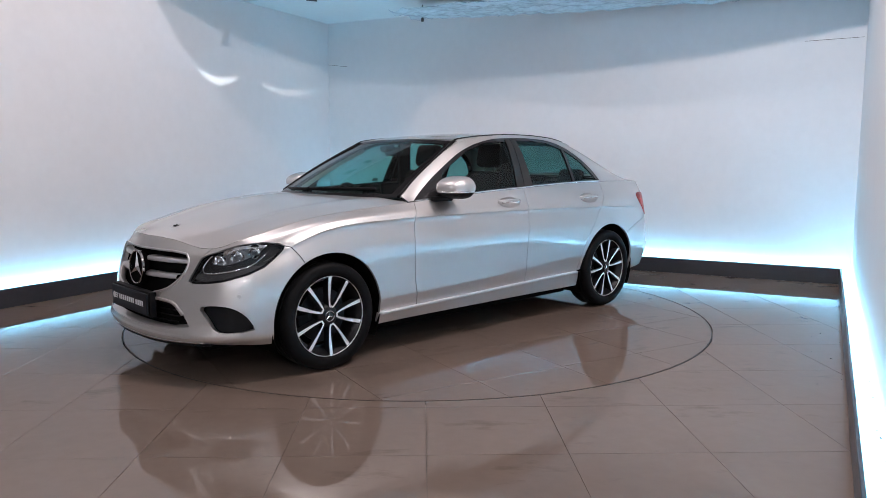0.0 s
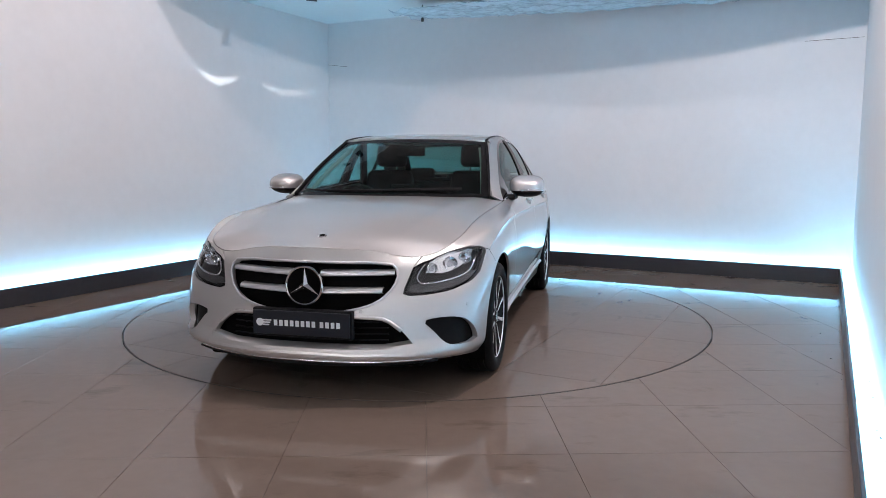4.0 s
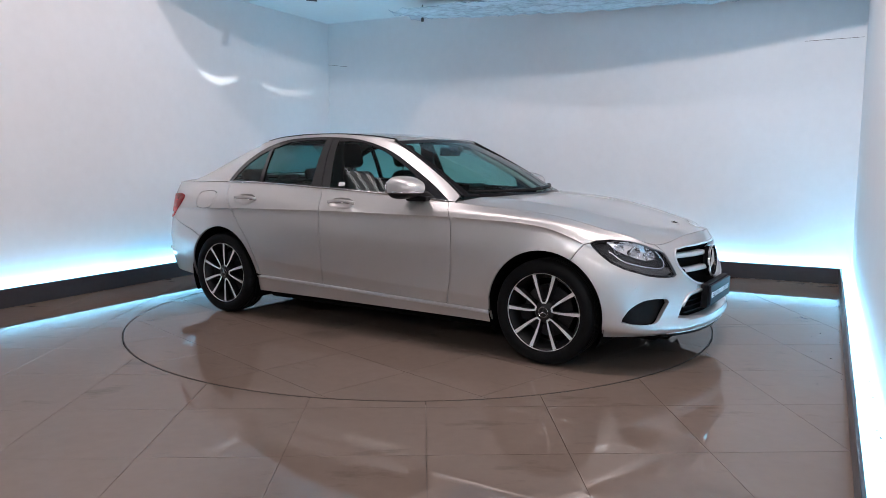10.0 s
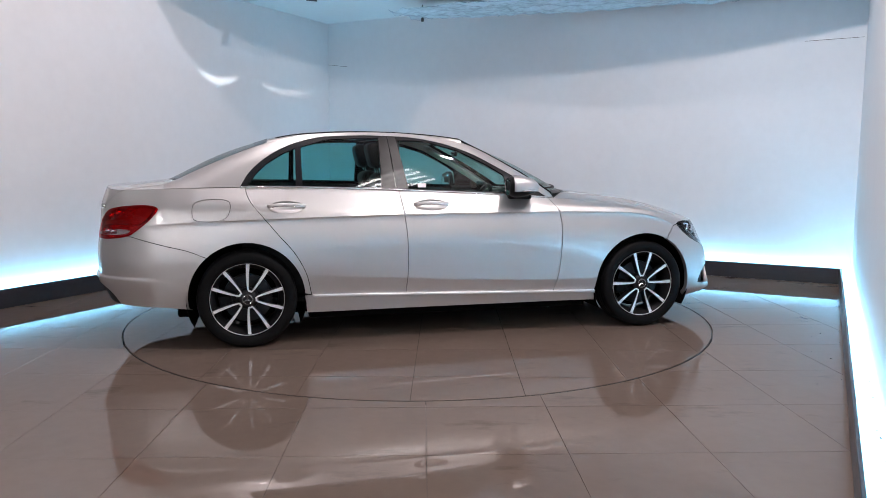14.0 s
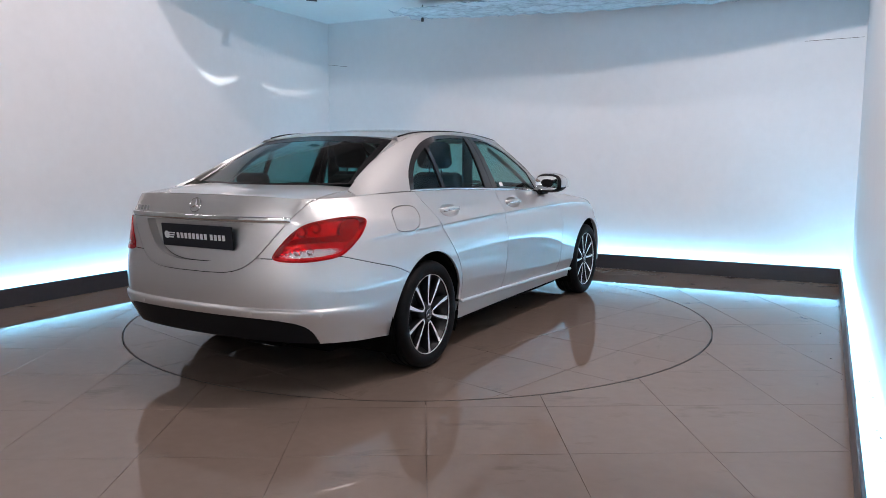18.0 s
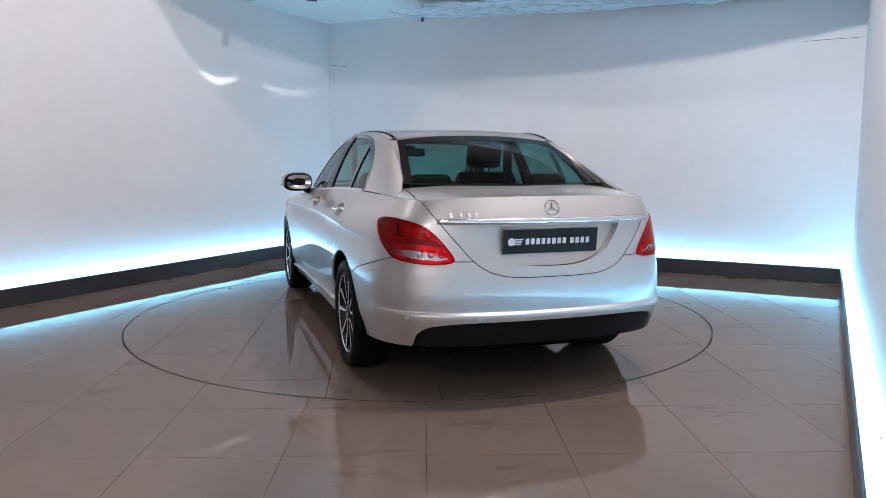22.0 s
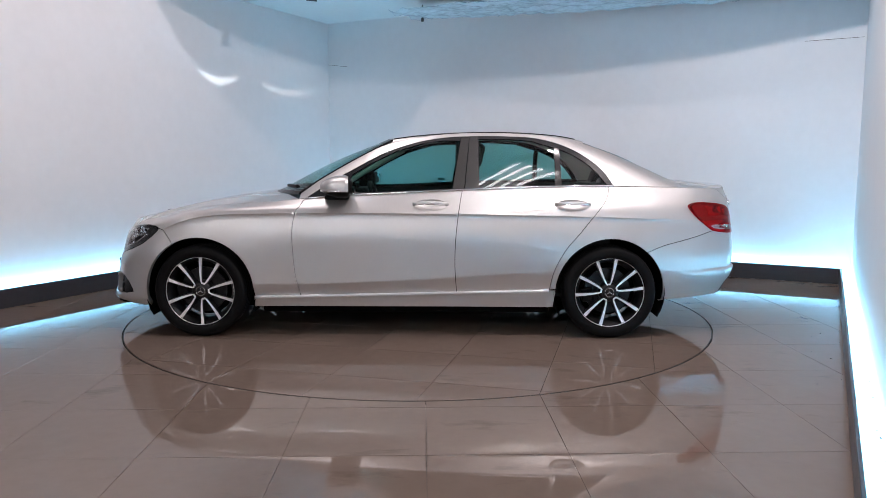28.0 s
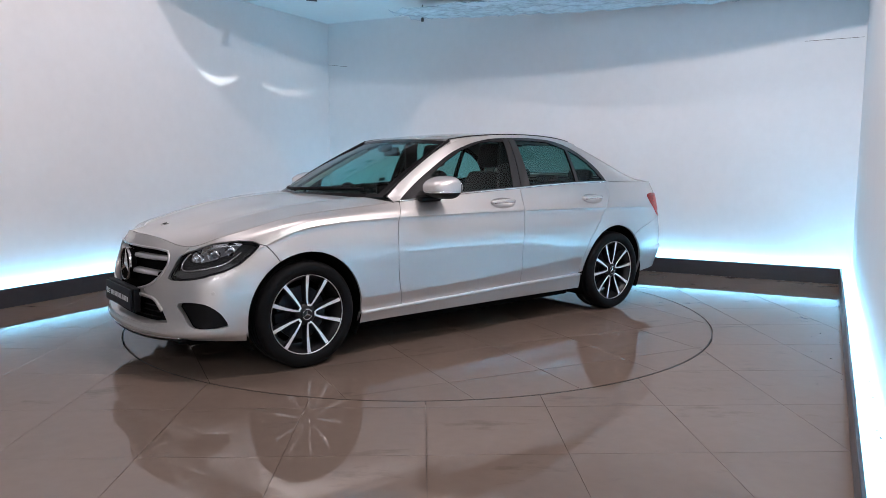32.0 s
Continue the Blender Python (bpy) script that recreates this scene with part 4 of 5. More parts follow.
rail_y = herm(rail_x, [0.660, 0.640, 0.602, 0.575, 0.566, 0.566, 0.570, 0.572, 0.575, 0.582, 0.596, 0.628, 0.668, 0.712])


def cabin(x, z, sink=0.0):
    """Half the width of the cabin's side at a length and a height."""
    zb, yb = edge_z(x), edge_y(x)
    h = np.clip((z - zb) / np.maximum(rail_z(x) - zb, 0.02), 0, 1)
    return yb + (rail_y(x) - yb) * (0.66 * h + 0.16 * h**2 + 0.18 * h**6) - sink


def cabin_panel(name, outline, material, side, holes=(), sink=0.0, label="", gap=0.001, flange=0.012, parent=None, step=(0.035, 0.025)):
    line = dense(shrink(dense(outline, 0.03), gap), 0.03)
    pts, tri = sheet(line, [dense(h, 0.03) for h in holes], step)
    v = np.stack([pts[:, 0], cabin(pts[:, 0], pts[:, 1], sink), pts[:, 1]], 1)
    return skin(name, v, tri, material, parent or CAR, side, label, flange, out=(0, 1 if side == "left" else -1, 0))


belt = lambda x: float(edge_z(x)) + 0.002
WINDOW_TOP = refine([(-1.452, 1.050), (-1.396, 1.142), (-1.283, 1.244), (-1.124, 1.331), (-0.927, 1.384), (-0.731, 1.398), (-0.455, 1.398), (-0.258, 1.386), (-0.020, 1.338), (0.139, 1.283), (0.339, 1.180), (0.541, 1.064), (0.690, 0.966)], 4)
bxs = np.linspace(0.690, -1.452, 40)
DLO = join(WINDOW_TOP, np.stack([bxs, [belt(x) for x in bxs]], 1)[1:-1])
FRONT_PANE = [(-0.330, 1.035), (-0.388, 1.366), (-0.27, 1.368), (-0.160, 1.358), (0.058, 1.296), (0.256, 1.200), (0.372, 1.128), (0.405, 1.006), (0.10, 1.014)]
REAR_PANE = [(-1.045, 1.058), (-1.047, 1.318), (-0.882, 1.368), (-0.70, 1.380), (-0.515, 1.380), (-0.519, 1.044)]
SMALL_PANE = [(-1.404, 1.062), (-1.345, 1.140), (-1.275, 1.208), (-1.180, 1.268), (-1.084, 1.309), (-1.090, 1.058)]
rail = np.linspace(0.735, -1.93, 70)
xs = np.linspace(-1.93, -1.452, 14)
FRAME = join(np.stack([rail, rail_z(rail)], 1), np.stack([xs, [belt(x) for x in xs]], 1), WINDOW_TOP[1:], [(0.735, belt(0.735))])
for side, sign in SIDES:
    cabin_panel("side_frame", FRAME, PAINT, side)
    cabin_panel("window_frame", DLO, GLOSS, side, holes=[FRONT_PANE, REAR_PANE, SMALL_PANE], sink=0.004, gap=0.0)
    for nm, pane in (("front_window", FRONT_PANE), ("rear_window", REAR_PANE), ("quarter_window", SMALL_PANE)):
        cabin_panel(nm, TA(pane), GLASS, side, sink=0.008, gap=-0.003, flange=0, label="green-tinted side window")
    cabin_panel("pillar_cover", TA([(-0.448, 1.393), (-0.392, 1.390), (-0.332, 1.031), (-0.412, 1.031)]), PILLAR, side, sink=-0.002)
    cabin_panel("pillar_cover", TA([(-0.510, 1.393), (-0.453, 1.393), (-0.417, 1.031), (-0.515, 1.034)]), PILLAR, side, sink=-0.002)
    cabin_panel("window_divider", TA([(-1.082, 1.312), (-1.050, 1.322), (-1.049, 1.056), (-1.086, 1.056)]), GLOSS, side, sink=0.0)
    xs = np.linspace(-1.45, 0.69, 60)
    if side == "right":
        cabin_panel("window_sticker", TA([(-0.262, 1.070), (-0.205, 1.070), (-0.205, 1.043), (-0.262, 1.043)]), PRINT, side, sink=0.0072, gap=0.0, flange=0, label="small white sticker on the window")
    part("belt_strip", tube(bmesh.new(), [(x, sign * (float(edge_y(x)) + 0.002), float(edge_z(x)) + 0.003) for x in xs], 0.012, 0.013), CHROME, CAR, "thin chrome strip under the windows", smooth=True)
    p = find([(x, float(SILL_TOP(x)) - 0.004) for x in np.linspace(-1.0, 1.04, 40)], "side")
    q = shell(*unflat(p), -0.010)
    part("sill_strip", tube(bmesh.new(), [(a, sign * b, c) for a, b, c in q], 0.022, 0.020), SATIN, CAR, "chrome strip along the sill", smooth=True)
    # roof moulding
    xs = np.linspace(-1.21, 0.09, 40)
    my = np.interp(xs, roof_side[:, 0], roof_side[:, 1])
    part("roof_moulding", tube(bmesh.new(), [(x, sign * (y + 0.010), float(roof(x, y)) - 0.001) for x, y in zip(xs, my)], 0.020, 0.012), BLACK, CAR, "black roof moulding", smooth=True)
    # cant rail between roof and side
    rows = []
    for x in np.linspace(-1.266, 0.095, 40):
        y0, z0 = np.interp(x, roof_side[:, 0], roof_side[:, 1]) + 0.018, float(roof(x, np.interp(x, roof_side[:, 0], roof_side[:, 1]))) - 0.002
        y1, z1 = float(rail_y(x)), float(rail_z(x))
        rows.append([(x, y0 + (y1 - y0) * k, z0 + (z1 - z0) * k**2.2) for k in np.linspace(0, 1, 6)])
    loft("cant_rail", rows, PAINT, CAR, side)

# windscreen and rear window: sheets between a middle line and an edge line
def pane_rows(mid, edge, n=16, m=14, bow=0.03, sink=0.0):
    rows = []
    for v in np.linspace(0, 1, n):
        c, e = mid(v), edge(v)
        rows.append([[c[0] + (e[0] - c[0]) * w**2.2, (c[1] + (e[1] - c[1]) * w), c[2] + (e[2] - c[2]) * w**2.2 - sink] for w in np.linspace(0, 1, m)])
    return rows


def between(points):
    p = TA(points, float)
    k = np.linspace(0, 1, len(p))
    f = [herm(k, p[:, i]) for i in range(3)]
    return lambda v: [float(g(v)) for g in f]


screen_mid = between([(1.04, 0, 0.985), (0.60, 0, 1.212), (0.172, 0, 1.384)])
screen_edge = between([(0.748, 0.698, 0.985), (0.53, 0.655, 1.126), (0.31, 0.608, 1.250), (0.095, 0.556, 1.362)])
rear_mid = between([(-1.262, 0, 1.386), (-1.61, 0, 1.266), (-1.965, 0, 1.090)])
rear_edge = between([(-1.270, 0.512, 1.352), (-1.52, 0.560, 1.241), (-1.775, 0.617, 1.099)])
loft("windscreen", pane_rows(screen_mid, screen_edge), SCREEN_GLASS, CAR, label="green-tinted windscreen", out=(1, 0, 1))
loft("rear_screen", pane_rows(rear_mid, rear_edge), REAR_GLASS, CAR, label="green-tinted heated rear window", out=(-1, 0, 1))
for nm, mid, edge, frac in (("screen_border", screen_mid, screen_edge, 0.93), ("rear_screen_border", rear_mid, rear_edge, 0.92)):
    for side, sign in SIDES:
        rows = [[[c[0] + (e[0] - c[0]) * w**2.2, e[1] * w, c[2] + (e[2] - c[2]) * w**2.2 + 0.002] for w in np.linspace(frac, 1.0, 4)]
                for c, e in ((mid(v), edge(v)) for v in np.linspace(0, 1, 20))]
        loft(nm, rows, BORDER, CAR, side, out=(0, 0, 1))
    ends = ((0.93, 1.0), (0.0, 0.05)) if nm == "screen_border" else ((0.0, 0.15), (0.975, 1.0))
    for lo, hi in ends:
        rows = [[[c[0] + (e[0] - c[0]) * w**2.2, e[1] * w, c[2] + (e[2] - c[2]) * w**2.2 + 0.0015] for w in np.linspace(0, 1, 14)]
                for c, e in ((mid(v), edge(v)) for v in np.linspace(lo, hi, 4))]
        loft(nm, rows, BORDER, CAR, out=(0, 0, 1))
# front and rear pillars between side frame and screens
for side, sign in SIDES:
    for nm, edge, x0, x1, out in (("front_pillar", screen_edge, 0.735, 0.095, (0.3, sign, 1)), ("rear_pillar", rear_edge, -1.215, -1.82, (-0.3, sign, 1))):
        rows = []
        for k in np.linspace(0, 1, 24):
            e, x = Vector(edge(k)), x0 + (x1 - x0) * k
            a = Vector((x, float(rail_y(x)), float(rail_z(x))))
            span = (e - a).length
            rise = Vector((0, float(cabin(x, a.z)) - float(cabin(x, a.z - 0.01)), 0.01)).normalized() * span
            level = Vector((e.x - a.x, -span, 0.25 * span)).normalized() * span
            rows.append([tuple(a * (2 * w**3 - 3 * w**2 + 1) + rise * (w**3 - 2 * w**2 + w) + e * (3 * w**2 - 2 * w**3) + level * (w**3 - w**2)) for w in np.linspace(0, 1, 8)])
        loft(nm, rows, PAINT, CAR, side, out=out)
for side, sign in SIDES:
    for nm, edge in (("screen_moulding", screen_edge),):
        pts = [edge(k) for k in np.linspace(0.0, 1.0, 24)]
        part(nm, tube(bmesh.new(), [(a, sign * (b + 0.002), c + 0.006) for a, b, c in pts], 0.016, 0.020), BLACK, CAR, "black rubber moulding of the screen", smooth=True)
# cowl with wiper
rows = [[(1.05 - 0.31 * w**2.2 - 0.07 * k, 0.70 * w, 0.972 + 0.012 * k) for w in np.linspace(0, 1, 12)] for k in np.linspace(-0.3, 1.0, 4)]
loft("cowl", rows, BLACK, CAR, out=(0, 0, 1), label="black plastic cowl")

# ---- lamps ----
for side, sign in SIDES:
    lamp_body = panel("headlamp", HEADLAMP, LAMP_HOUSE, CAR, side, sink=0.050, gap=-0.004, flange=0, label="clear headlamp with a dark housing")
    panel("lens", HEADLAMP, LENS, lamp_body, side, gap=0.002, flange=0.02)
    inner = shrink(dense(HEADLAMP, 0.03), 0.014)
    panel("bezel", shrink(dense(HEADLAMP, 0.03), 0.004), BLACK, lamp_body, side, holes=[inner], sink=0.012, gap=0, flange=0.03)
    guide = find([(1.797, 0.716), (1.84, 0.685), (1.877, 0.660)], "side")
    guide = join(guide, find([(0.758, 0.636), (0.69, 0.618), (0.625, 0.608), (0.575, 0.612), (0.560, 0.632), (0.570, 0.670), (0.590, 0.702)], "nose"))
    g = shell(*unflat(refine(guide, 4)), 0.013)
    part("light_guide", tube(bmesh.new(), [(a, sign * b, c) for a, b, c in g], 0.008, 0.009, up=(0.8, 0.6 * sign, 0)), CHROME, lamp_body, "bright daytime light guide", smooth=True)
    lower = join(HEAD_LOW[:-2] + TA([0, 0.012]), guide[2:7] - TA([0, 0.010]), find([(0.535, 0.600), (0.522, 0.575)], "nose"))
    panel("lower_band", dense(lower, 0.02), SATIN_DARK, lamp_body, side, sink=0.016, gap=0, flange=0.01)
    cluster = join(find([(1.775, 0.752), (1.82, 0.758)], "side"), find([(0.715, 0.745), (0.65, 0.722), (0.612, 0.698), (0.600, 0.650), (0.68, 0.645), (0.745, 0.662)], "nose"), find([(1.87, 0.690), (1.82, 0.715)], "side"))
    panel("reflector_tray", dense(cluster, 0.02), CHROME, lamp_body, side, sink=0.040, gap=0, flange=-0.022)
    for (ax, az), r in (((1.845, 0.722), 0.030), ((1.93, 0.700), 0.034), ((2.0, 0.678), 0.026)):
        pos = shell(*unflat(find([(ax, az)], "side")), 0.030)[0]
        bm = bmesh.new()
        lathe(bm, [(0.002, -0.030), (r * 0.35, -0.026), (r * 0.75, -0.012), (r, 0.008), (r * 1.08, 0.010), (r * 1.08, -0.004)], 28, "x")
        bowl = part("reflector", bm, CHROME, lamp_body, "chrome reflector bowl", smooth=True, m=pose(pos[0], pos[1] * sign, pos[2], 0, 6, 30 * sign))
        bm = bmesh.new()
        bmesh.ops.create_uvsphere(bm, u_segments=16, v_segments=10, radius=r * 0.5)
        part("projector", bm, LENS, bowl, smooth=True)
    outline, strip = dense(TAILLAMP, 0.02, smooth=2), shrink(dense(TAIL_WHITE, 0.02, smooth=2), 0.008)
    tail = panel("tail_lamp", outline, LAMP_SILVER, CAR, side, gap=-0.004, sink=0.034, flange=0, label="red tail lamp with a clear lower strip")
    panel("red_lens", outline, RED_LENS, tail, side, holes=[strip], gap=0.001, sink=-0.006, flange=0.012)
    panel("lens_rim", outline, DEEP_RED, tail, side, holes=[shrink(dense(outline, 0.02), 0.010)], gap=0.002, sink=-0.002, flange=0.036)
    panel("clear_lens", strip, LENS, tail, side, gap=0.001, sink=-0.005, flange=0.004)
    panel("brake_band", dense(TAIL_BAND, 0.02, smooth=2), DEEP_RED, tail, side, sink=0.010, gap=0, flange=0.012)
    panel("side_chamber", dense(TAIL_FRONT, 0.02, smooth=2), DEEP_RED, tail, side, sink=0.012, gap=0, flange=0.012)
    # reflector cups behind the lens, two red ones and three behind the clear strip
    for yy, zz, r in ((0.635, 0.872, 0.030), (0.690, 0.890, 0.026), (0.575, 0.768, 0.017), (0.625, 0.772, 0.019), (0.68, 0.772, 0.017)):
        pos = shell(*unflat(find([(yy, zz)], "tail")), 0.024)[0]
        bm = bmesh.new()
        lathe(bm, [(0.002, 0.018), (r * 0.5, 0.012), (r * 0.85, 0.0), (r, -0.012), (r * 1.06, -0.012), (r * 1.06, 0.006)], 24, "x")
        part("reflector", bm, CHROME, tail, "bright reflector cup", smooth=True, m=pose(pos[0], pos[1] * sign, pos[2], 0, 0, -(20 + 60 * (yy - 0.55)) * sign))

# ---- grille, emblem, plates ----
pts_z = lambda z, y, sink=0.0: shell(*unflat(find([(y, z)], "nose")), sink)[0]
grille_floor = panel("grille", join(GRILLE, [GRILLE[0]])[:-1], VOID, CAR, sink=0.07, gap=-0.01, flange=0, label="radiator grille with two silver louvres")
intake_floor = panel("lower_grille", INTAKE, BLACK, CAR, sink=0.06, gap=-0.01, flange=0, label="black lower grille")
rows = []
for y in np.linspace(0.0, 0.578, 18):
    f = pts_z(0.262, y, -0.004)
    lift = 0.02 * max(0, (y - 0.40) / 0.13)
    rows.append([(f[0] - 0.015, y, f[2] - 0.022), (f[0] - 0.001, y, f[2] - 0.008), (f[0] - 0.003, y, f[2] + 0.004), (f[0] - 0.025, y, f[2] + 0.030 + lift), (f[0] - 0.060, y, f[2] + 0.044 + lift)])
loft("bumper_lip", rows, PAINT, CAR, label="silver lip under the lower grille", out=(0.5, 0, 1))
g3 = shell(*unflat(GRILLE), -0.002)
part("grille_frame", tube(bmesh.new(), [tuple(p) for p in g3] + [(a, -b, c) for a, b, c in g3[::-1][1:]], 0.012, 0.010, up=(1, 0, 0)), SATIN, grille_floor, smooth=True)
for z0, z1, half in ((0.642, 0.672, 0.448), (0.553, 0.583, 0.395)):
    for sgn in (1, -1):
        bm = bmesh.new()
        rings = []
        for y in np.linspace(0.075, half, 20):
            k = y / half
            a, b = pts_z(z0 + 0.010 * k, y, 0.010), pts_z(z1 + 0.004 * k, y, 0.006)
            rings.append([bm.verts.new((px, sgn * y, pz)) for px, pz in ((a[0] - 0.035, a[2] - 0.004), (a[0] - 0.004, a[2]), (a[0] + 0.002, a[2] + 0.006), (b[0] + 0.001, b[2] - 0.005), (b[0] - 0.006, b[2]), (b[0] - 0.04, b[2] + 0.003))])
        for r0, r1 in zip(rings, rings[1:]):
            for i in range(5):
                bm.faces.new((r0[i], r0[i + 1], r1[i + 1], r1[i]))
        part("louvre", bm, SATIN, grille_floor, "satin silver louvre", smooth=True, sharp=50)
for z in (0.325, 0.355, 0.385, 0.415):
    ys = np.linspace(-0.44, 0.44, 25)
    part("mesh_bar", tube(bmesh.new(), [tuple(pts_z(z, abs(y), 0.045) * TA([1, math.copysign(1, y) if abs(y) > 0.01 else 1, 1])) for y in ys], 0.012, 0.006), BLACK, intake_floor)
q = shell(*unflat(flat(np.linspace(15, 12.6, 24), np.full(24, 0.15))), -0.006)
part("splitter", tube(bmesh.new(), [tuple(p) for p in q[::-1]] + [(a, -b, c) for a, b, c in q[1:]], 0.05, 0.016), BLACK, CAR, "black splitter under the front bumper")
q = shell(*unflat(flat(np.linspace(15, 12.75, 24), np.full(24, 0.62))), -0.003)
part("chin_strip", tube(bmesh.new(), [tuple(p) for p in q[::-1]] + [(a, -b, c) for a, b, c in q[1:]], 0.010, 0.008), CHROME, CAR, "thin chrome strip along the front lip", smooth=True)
intake_trim = shell(*unflat(INTAKE[:15]), -0.002)
part("intake_trim", tube(bmesh.new(), [(a, -b, c) for a, b, c in intake_trim[::-1]] + [tuple(p) for p in intake_trim[1:]], 0.018, 0.016, up=(1, 0, 0)), PAINT, intake_floor, "silver rim of the lower grille", smooth=True)


def star(r, depth, name, parent, m):
    """A ring with three tapered spokes."""
    bm = bmesh.new()
    prof = [(r * 0.90, 0.0), (r * 0.90, depth * 0.8), (r * 0.95, depth), (r, depth * 0.8), (r, 0.0)]
    lathe(bm, prof, 48, "x")
    for k in range(3):
        a = math.pi / 2 + k * 2 * math.pi / 3
        d, n = Vector((0, math.cos(a), math.sin(a))), Vector((0, -math.sin(a), math.cos(a)))
        base = bm.verts.new((depth * 1.2, 0, 0))
        tip = bm.verts.new(d * r * 0.93 + Vector((depth * 0.7, 0, 0)))
        l, rr = (bm.verts.new(Vector((depth * 0.1, 0, 0)) + d.cross(Vector((1, 0, 0))) * sgn * r * 0.16 + d * 0.085 * r) for sgn in (1, -1))
        bm.faces.new((base, l, tip))
        bm.faces.new((base, tip, rr))
    return part(name, bm, CHROME, parent, "chrome three-pointed badge in a ring", smooth=True, m=m, sharp=25)


em = pts_z(0.600, 0.0, 0.0)
bm = bmesh.new()
lathe(bm, [(0.0005, 0.0), (0.094, 0.0), (0.094, -0.03)], 48, "x")
badge = part("badge", bm, VOID, grille_floor, smooth=True, m=pose(em[0] + 0.008, 0, 0.598, 0, -4, 0), sharp=40)
star(0.102, 0.014, "star", badge, pose(0.001, 0, 0))
bp = float(bonnet(TA([1.945]), TA([0.0]))[0])
bm = bmesh.new()
lathe(bm, [(0.0005, 0.004), (0.016, 0.004), (0.024, 0.0025), (0.026, 0.0)], 28, "z")
part("bonnet_badge", bm, CHROME, CAR, "small round dark and chrome bonnet badge", smooth=True, m=pose(1.945, 0, bp + 0.0005, 0, 15, 0))
bm = bmesh.new()
lathe(bm, [(0.0005, 0.003), (0.015, 0.003)], 24, "z")
part("bonnet_badge_centre", bm, VOID, CAR, m=pose(1.945, 0, bp + 0.003, 0, 15, 0))


def plate(name, x, z, tilt, yaw, y=0.0):
    """A show plate with a white mark and two words as bars."""
    ob = part(name, boxed(-0.006, 0.006, -0.262, 0.262, -0.062, 0.062, bevel=0.004), PLATE, CAR, "charcoal show plate with white lettering bars", m=pose(x, y, z, 0, tilt, yaw))
    bm = bmesh.new()
    lathe(bm, [(0.0005, 0.0071), (0.020, 0.0071), (0.020, 0.005)], 24, "x")
    part("print_mark", bm, PRINT, ob, m=pose(0, -0.222, 0))
    for k in (-1, 0, 1):
        part("print_mark", boxed(0.0055, 0.0072, -0.205, -0.165 + 0.006 * k, 0.012 * k - 0.004, 0.012 * k + 0.003), PRINT, ob)
    for a, n in ((-0.145, 8), (0.105, 4)):
        for k in range(n):
            part("print_bar", boxed(0.0055, 0.0072, a + 0.0295 * k, a + 0.0295 * k + 0.019, -0.015, 0.015), PRINT, ob)
    part("plate_edge", boxed(0.0055, 0.0070, -0.255, 0.255, -0.0600, -0.0585), BLACK, ob)
    return ob


pz = pts_z(0.415, 0.0, 0.0)
part("plate_holder", boxed(-0.03, 0.012, -0.270, 0.270, 0.338, 0.482, bevel=0.006), BLACK, CAR, "black plate holder", m=pose(pz[0] + 0.006, 0.0, 0))
plate("front_plate", pz[0] + 0.028, 0.412, 0, 0)
rp = shell(*unflat(find([(0.0, 0.83)], "tail")), 0.0)[0]
plate("rear_plate", rp[0] + 0.024, 0.829, 6, 180)
q = shell(*unflat(find([(y, 0.933) for y in np.linspace(0.0, 0.585, 18)], "tail")), -0.008)
q[0, 1] = 0
part("boot_strip", tube(bmesh.new(), [(a, -b, c) for a, b, c in q[::-1]] + [tuple(p) for p in q[1:]], 0.018, 0.030), CHROME, CAR, "chrome strip across the boot lid", smooth=True)
rs = shell(*unflat(find([(0.0, 0.995)], "tail")), 0.0)[0]
star(0.041, 0.008, "boot_star", CAR, pose(rs[0] - 0.002, 0, 0.995, 0, -18, 180))
rb = shell(*unflat(find([(0.50, 0.968)], "tail")), 0.0)[0]
for k, w in ((0, 0.020), (1, 0.018), (2, 0.018), (3, 0.018)):
    yy = 0.520 - 0.036 * k - (0.012 if k else 0)
    p = shell(*unflat(find([(yy, 0.966)], "tail")), -0.001)[0]
    part("boot_lettering", boxed(-0.003, 0.002, -w / 2, w / 2, -0.013, 0.013, bevel=0.001), CHROME, CAR, "chrome lettering bar", m=pose(p[0], yy, p[2], 0, -18, 180))

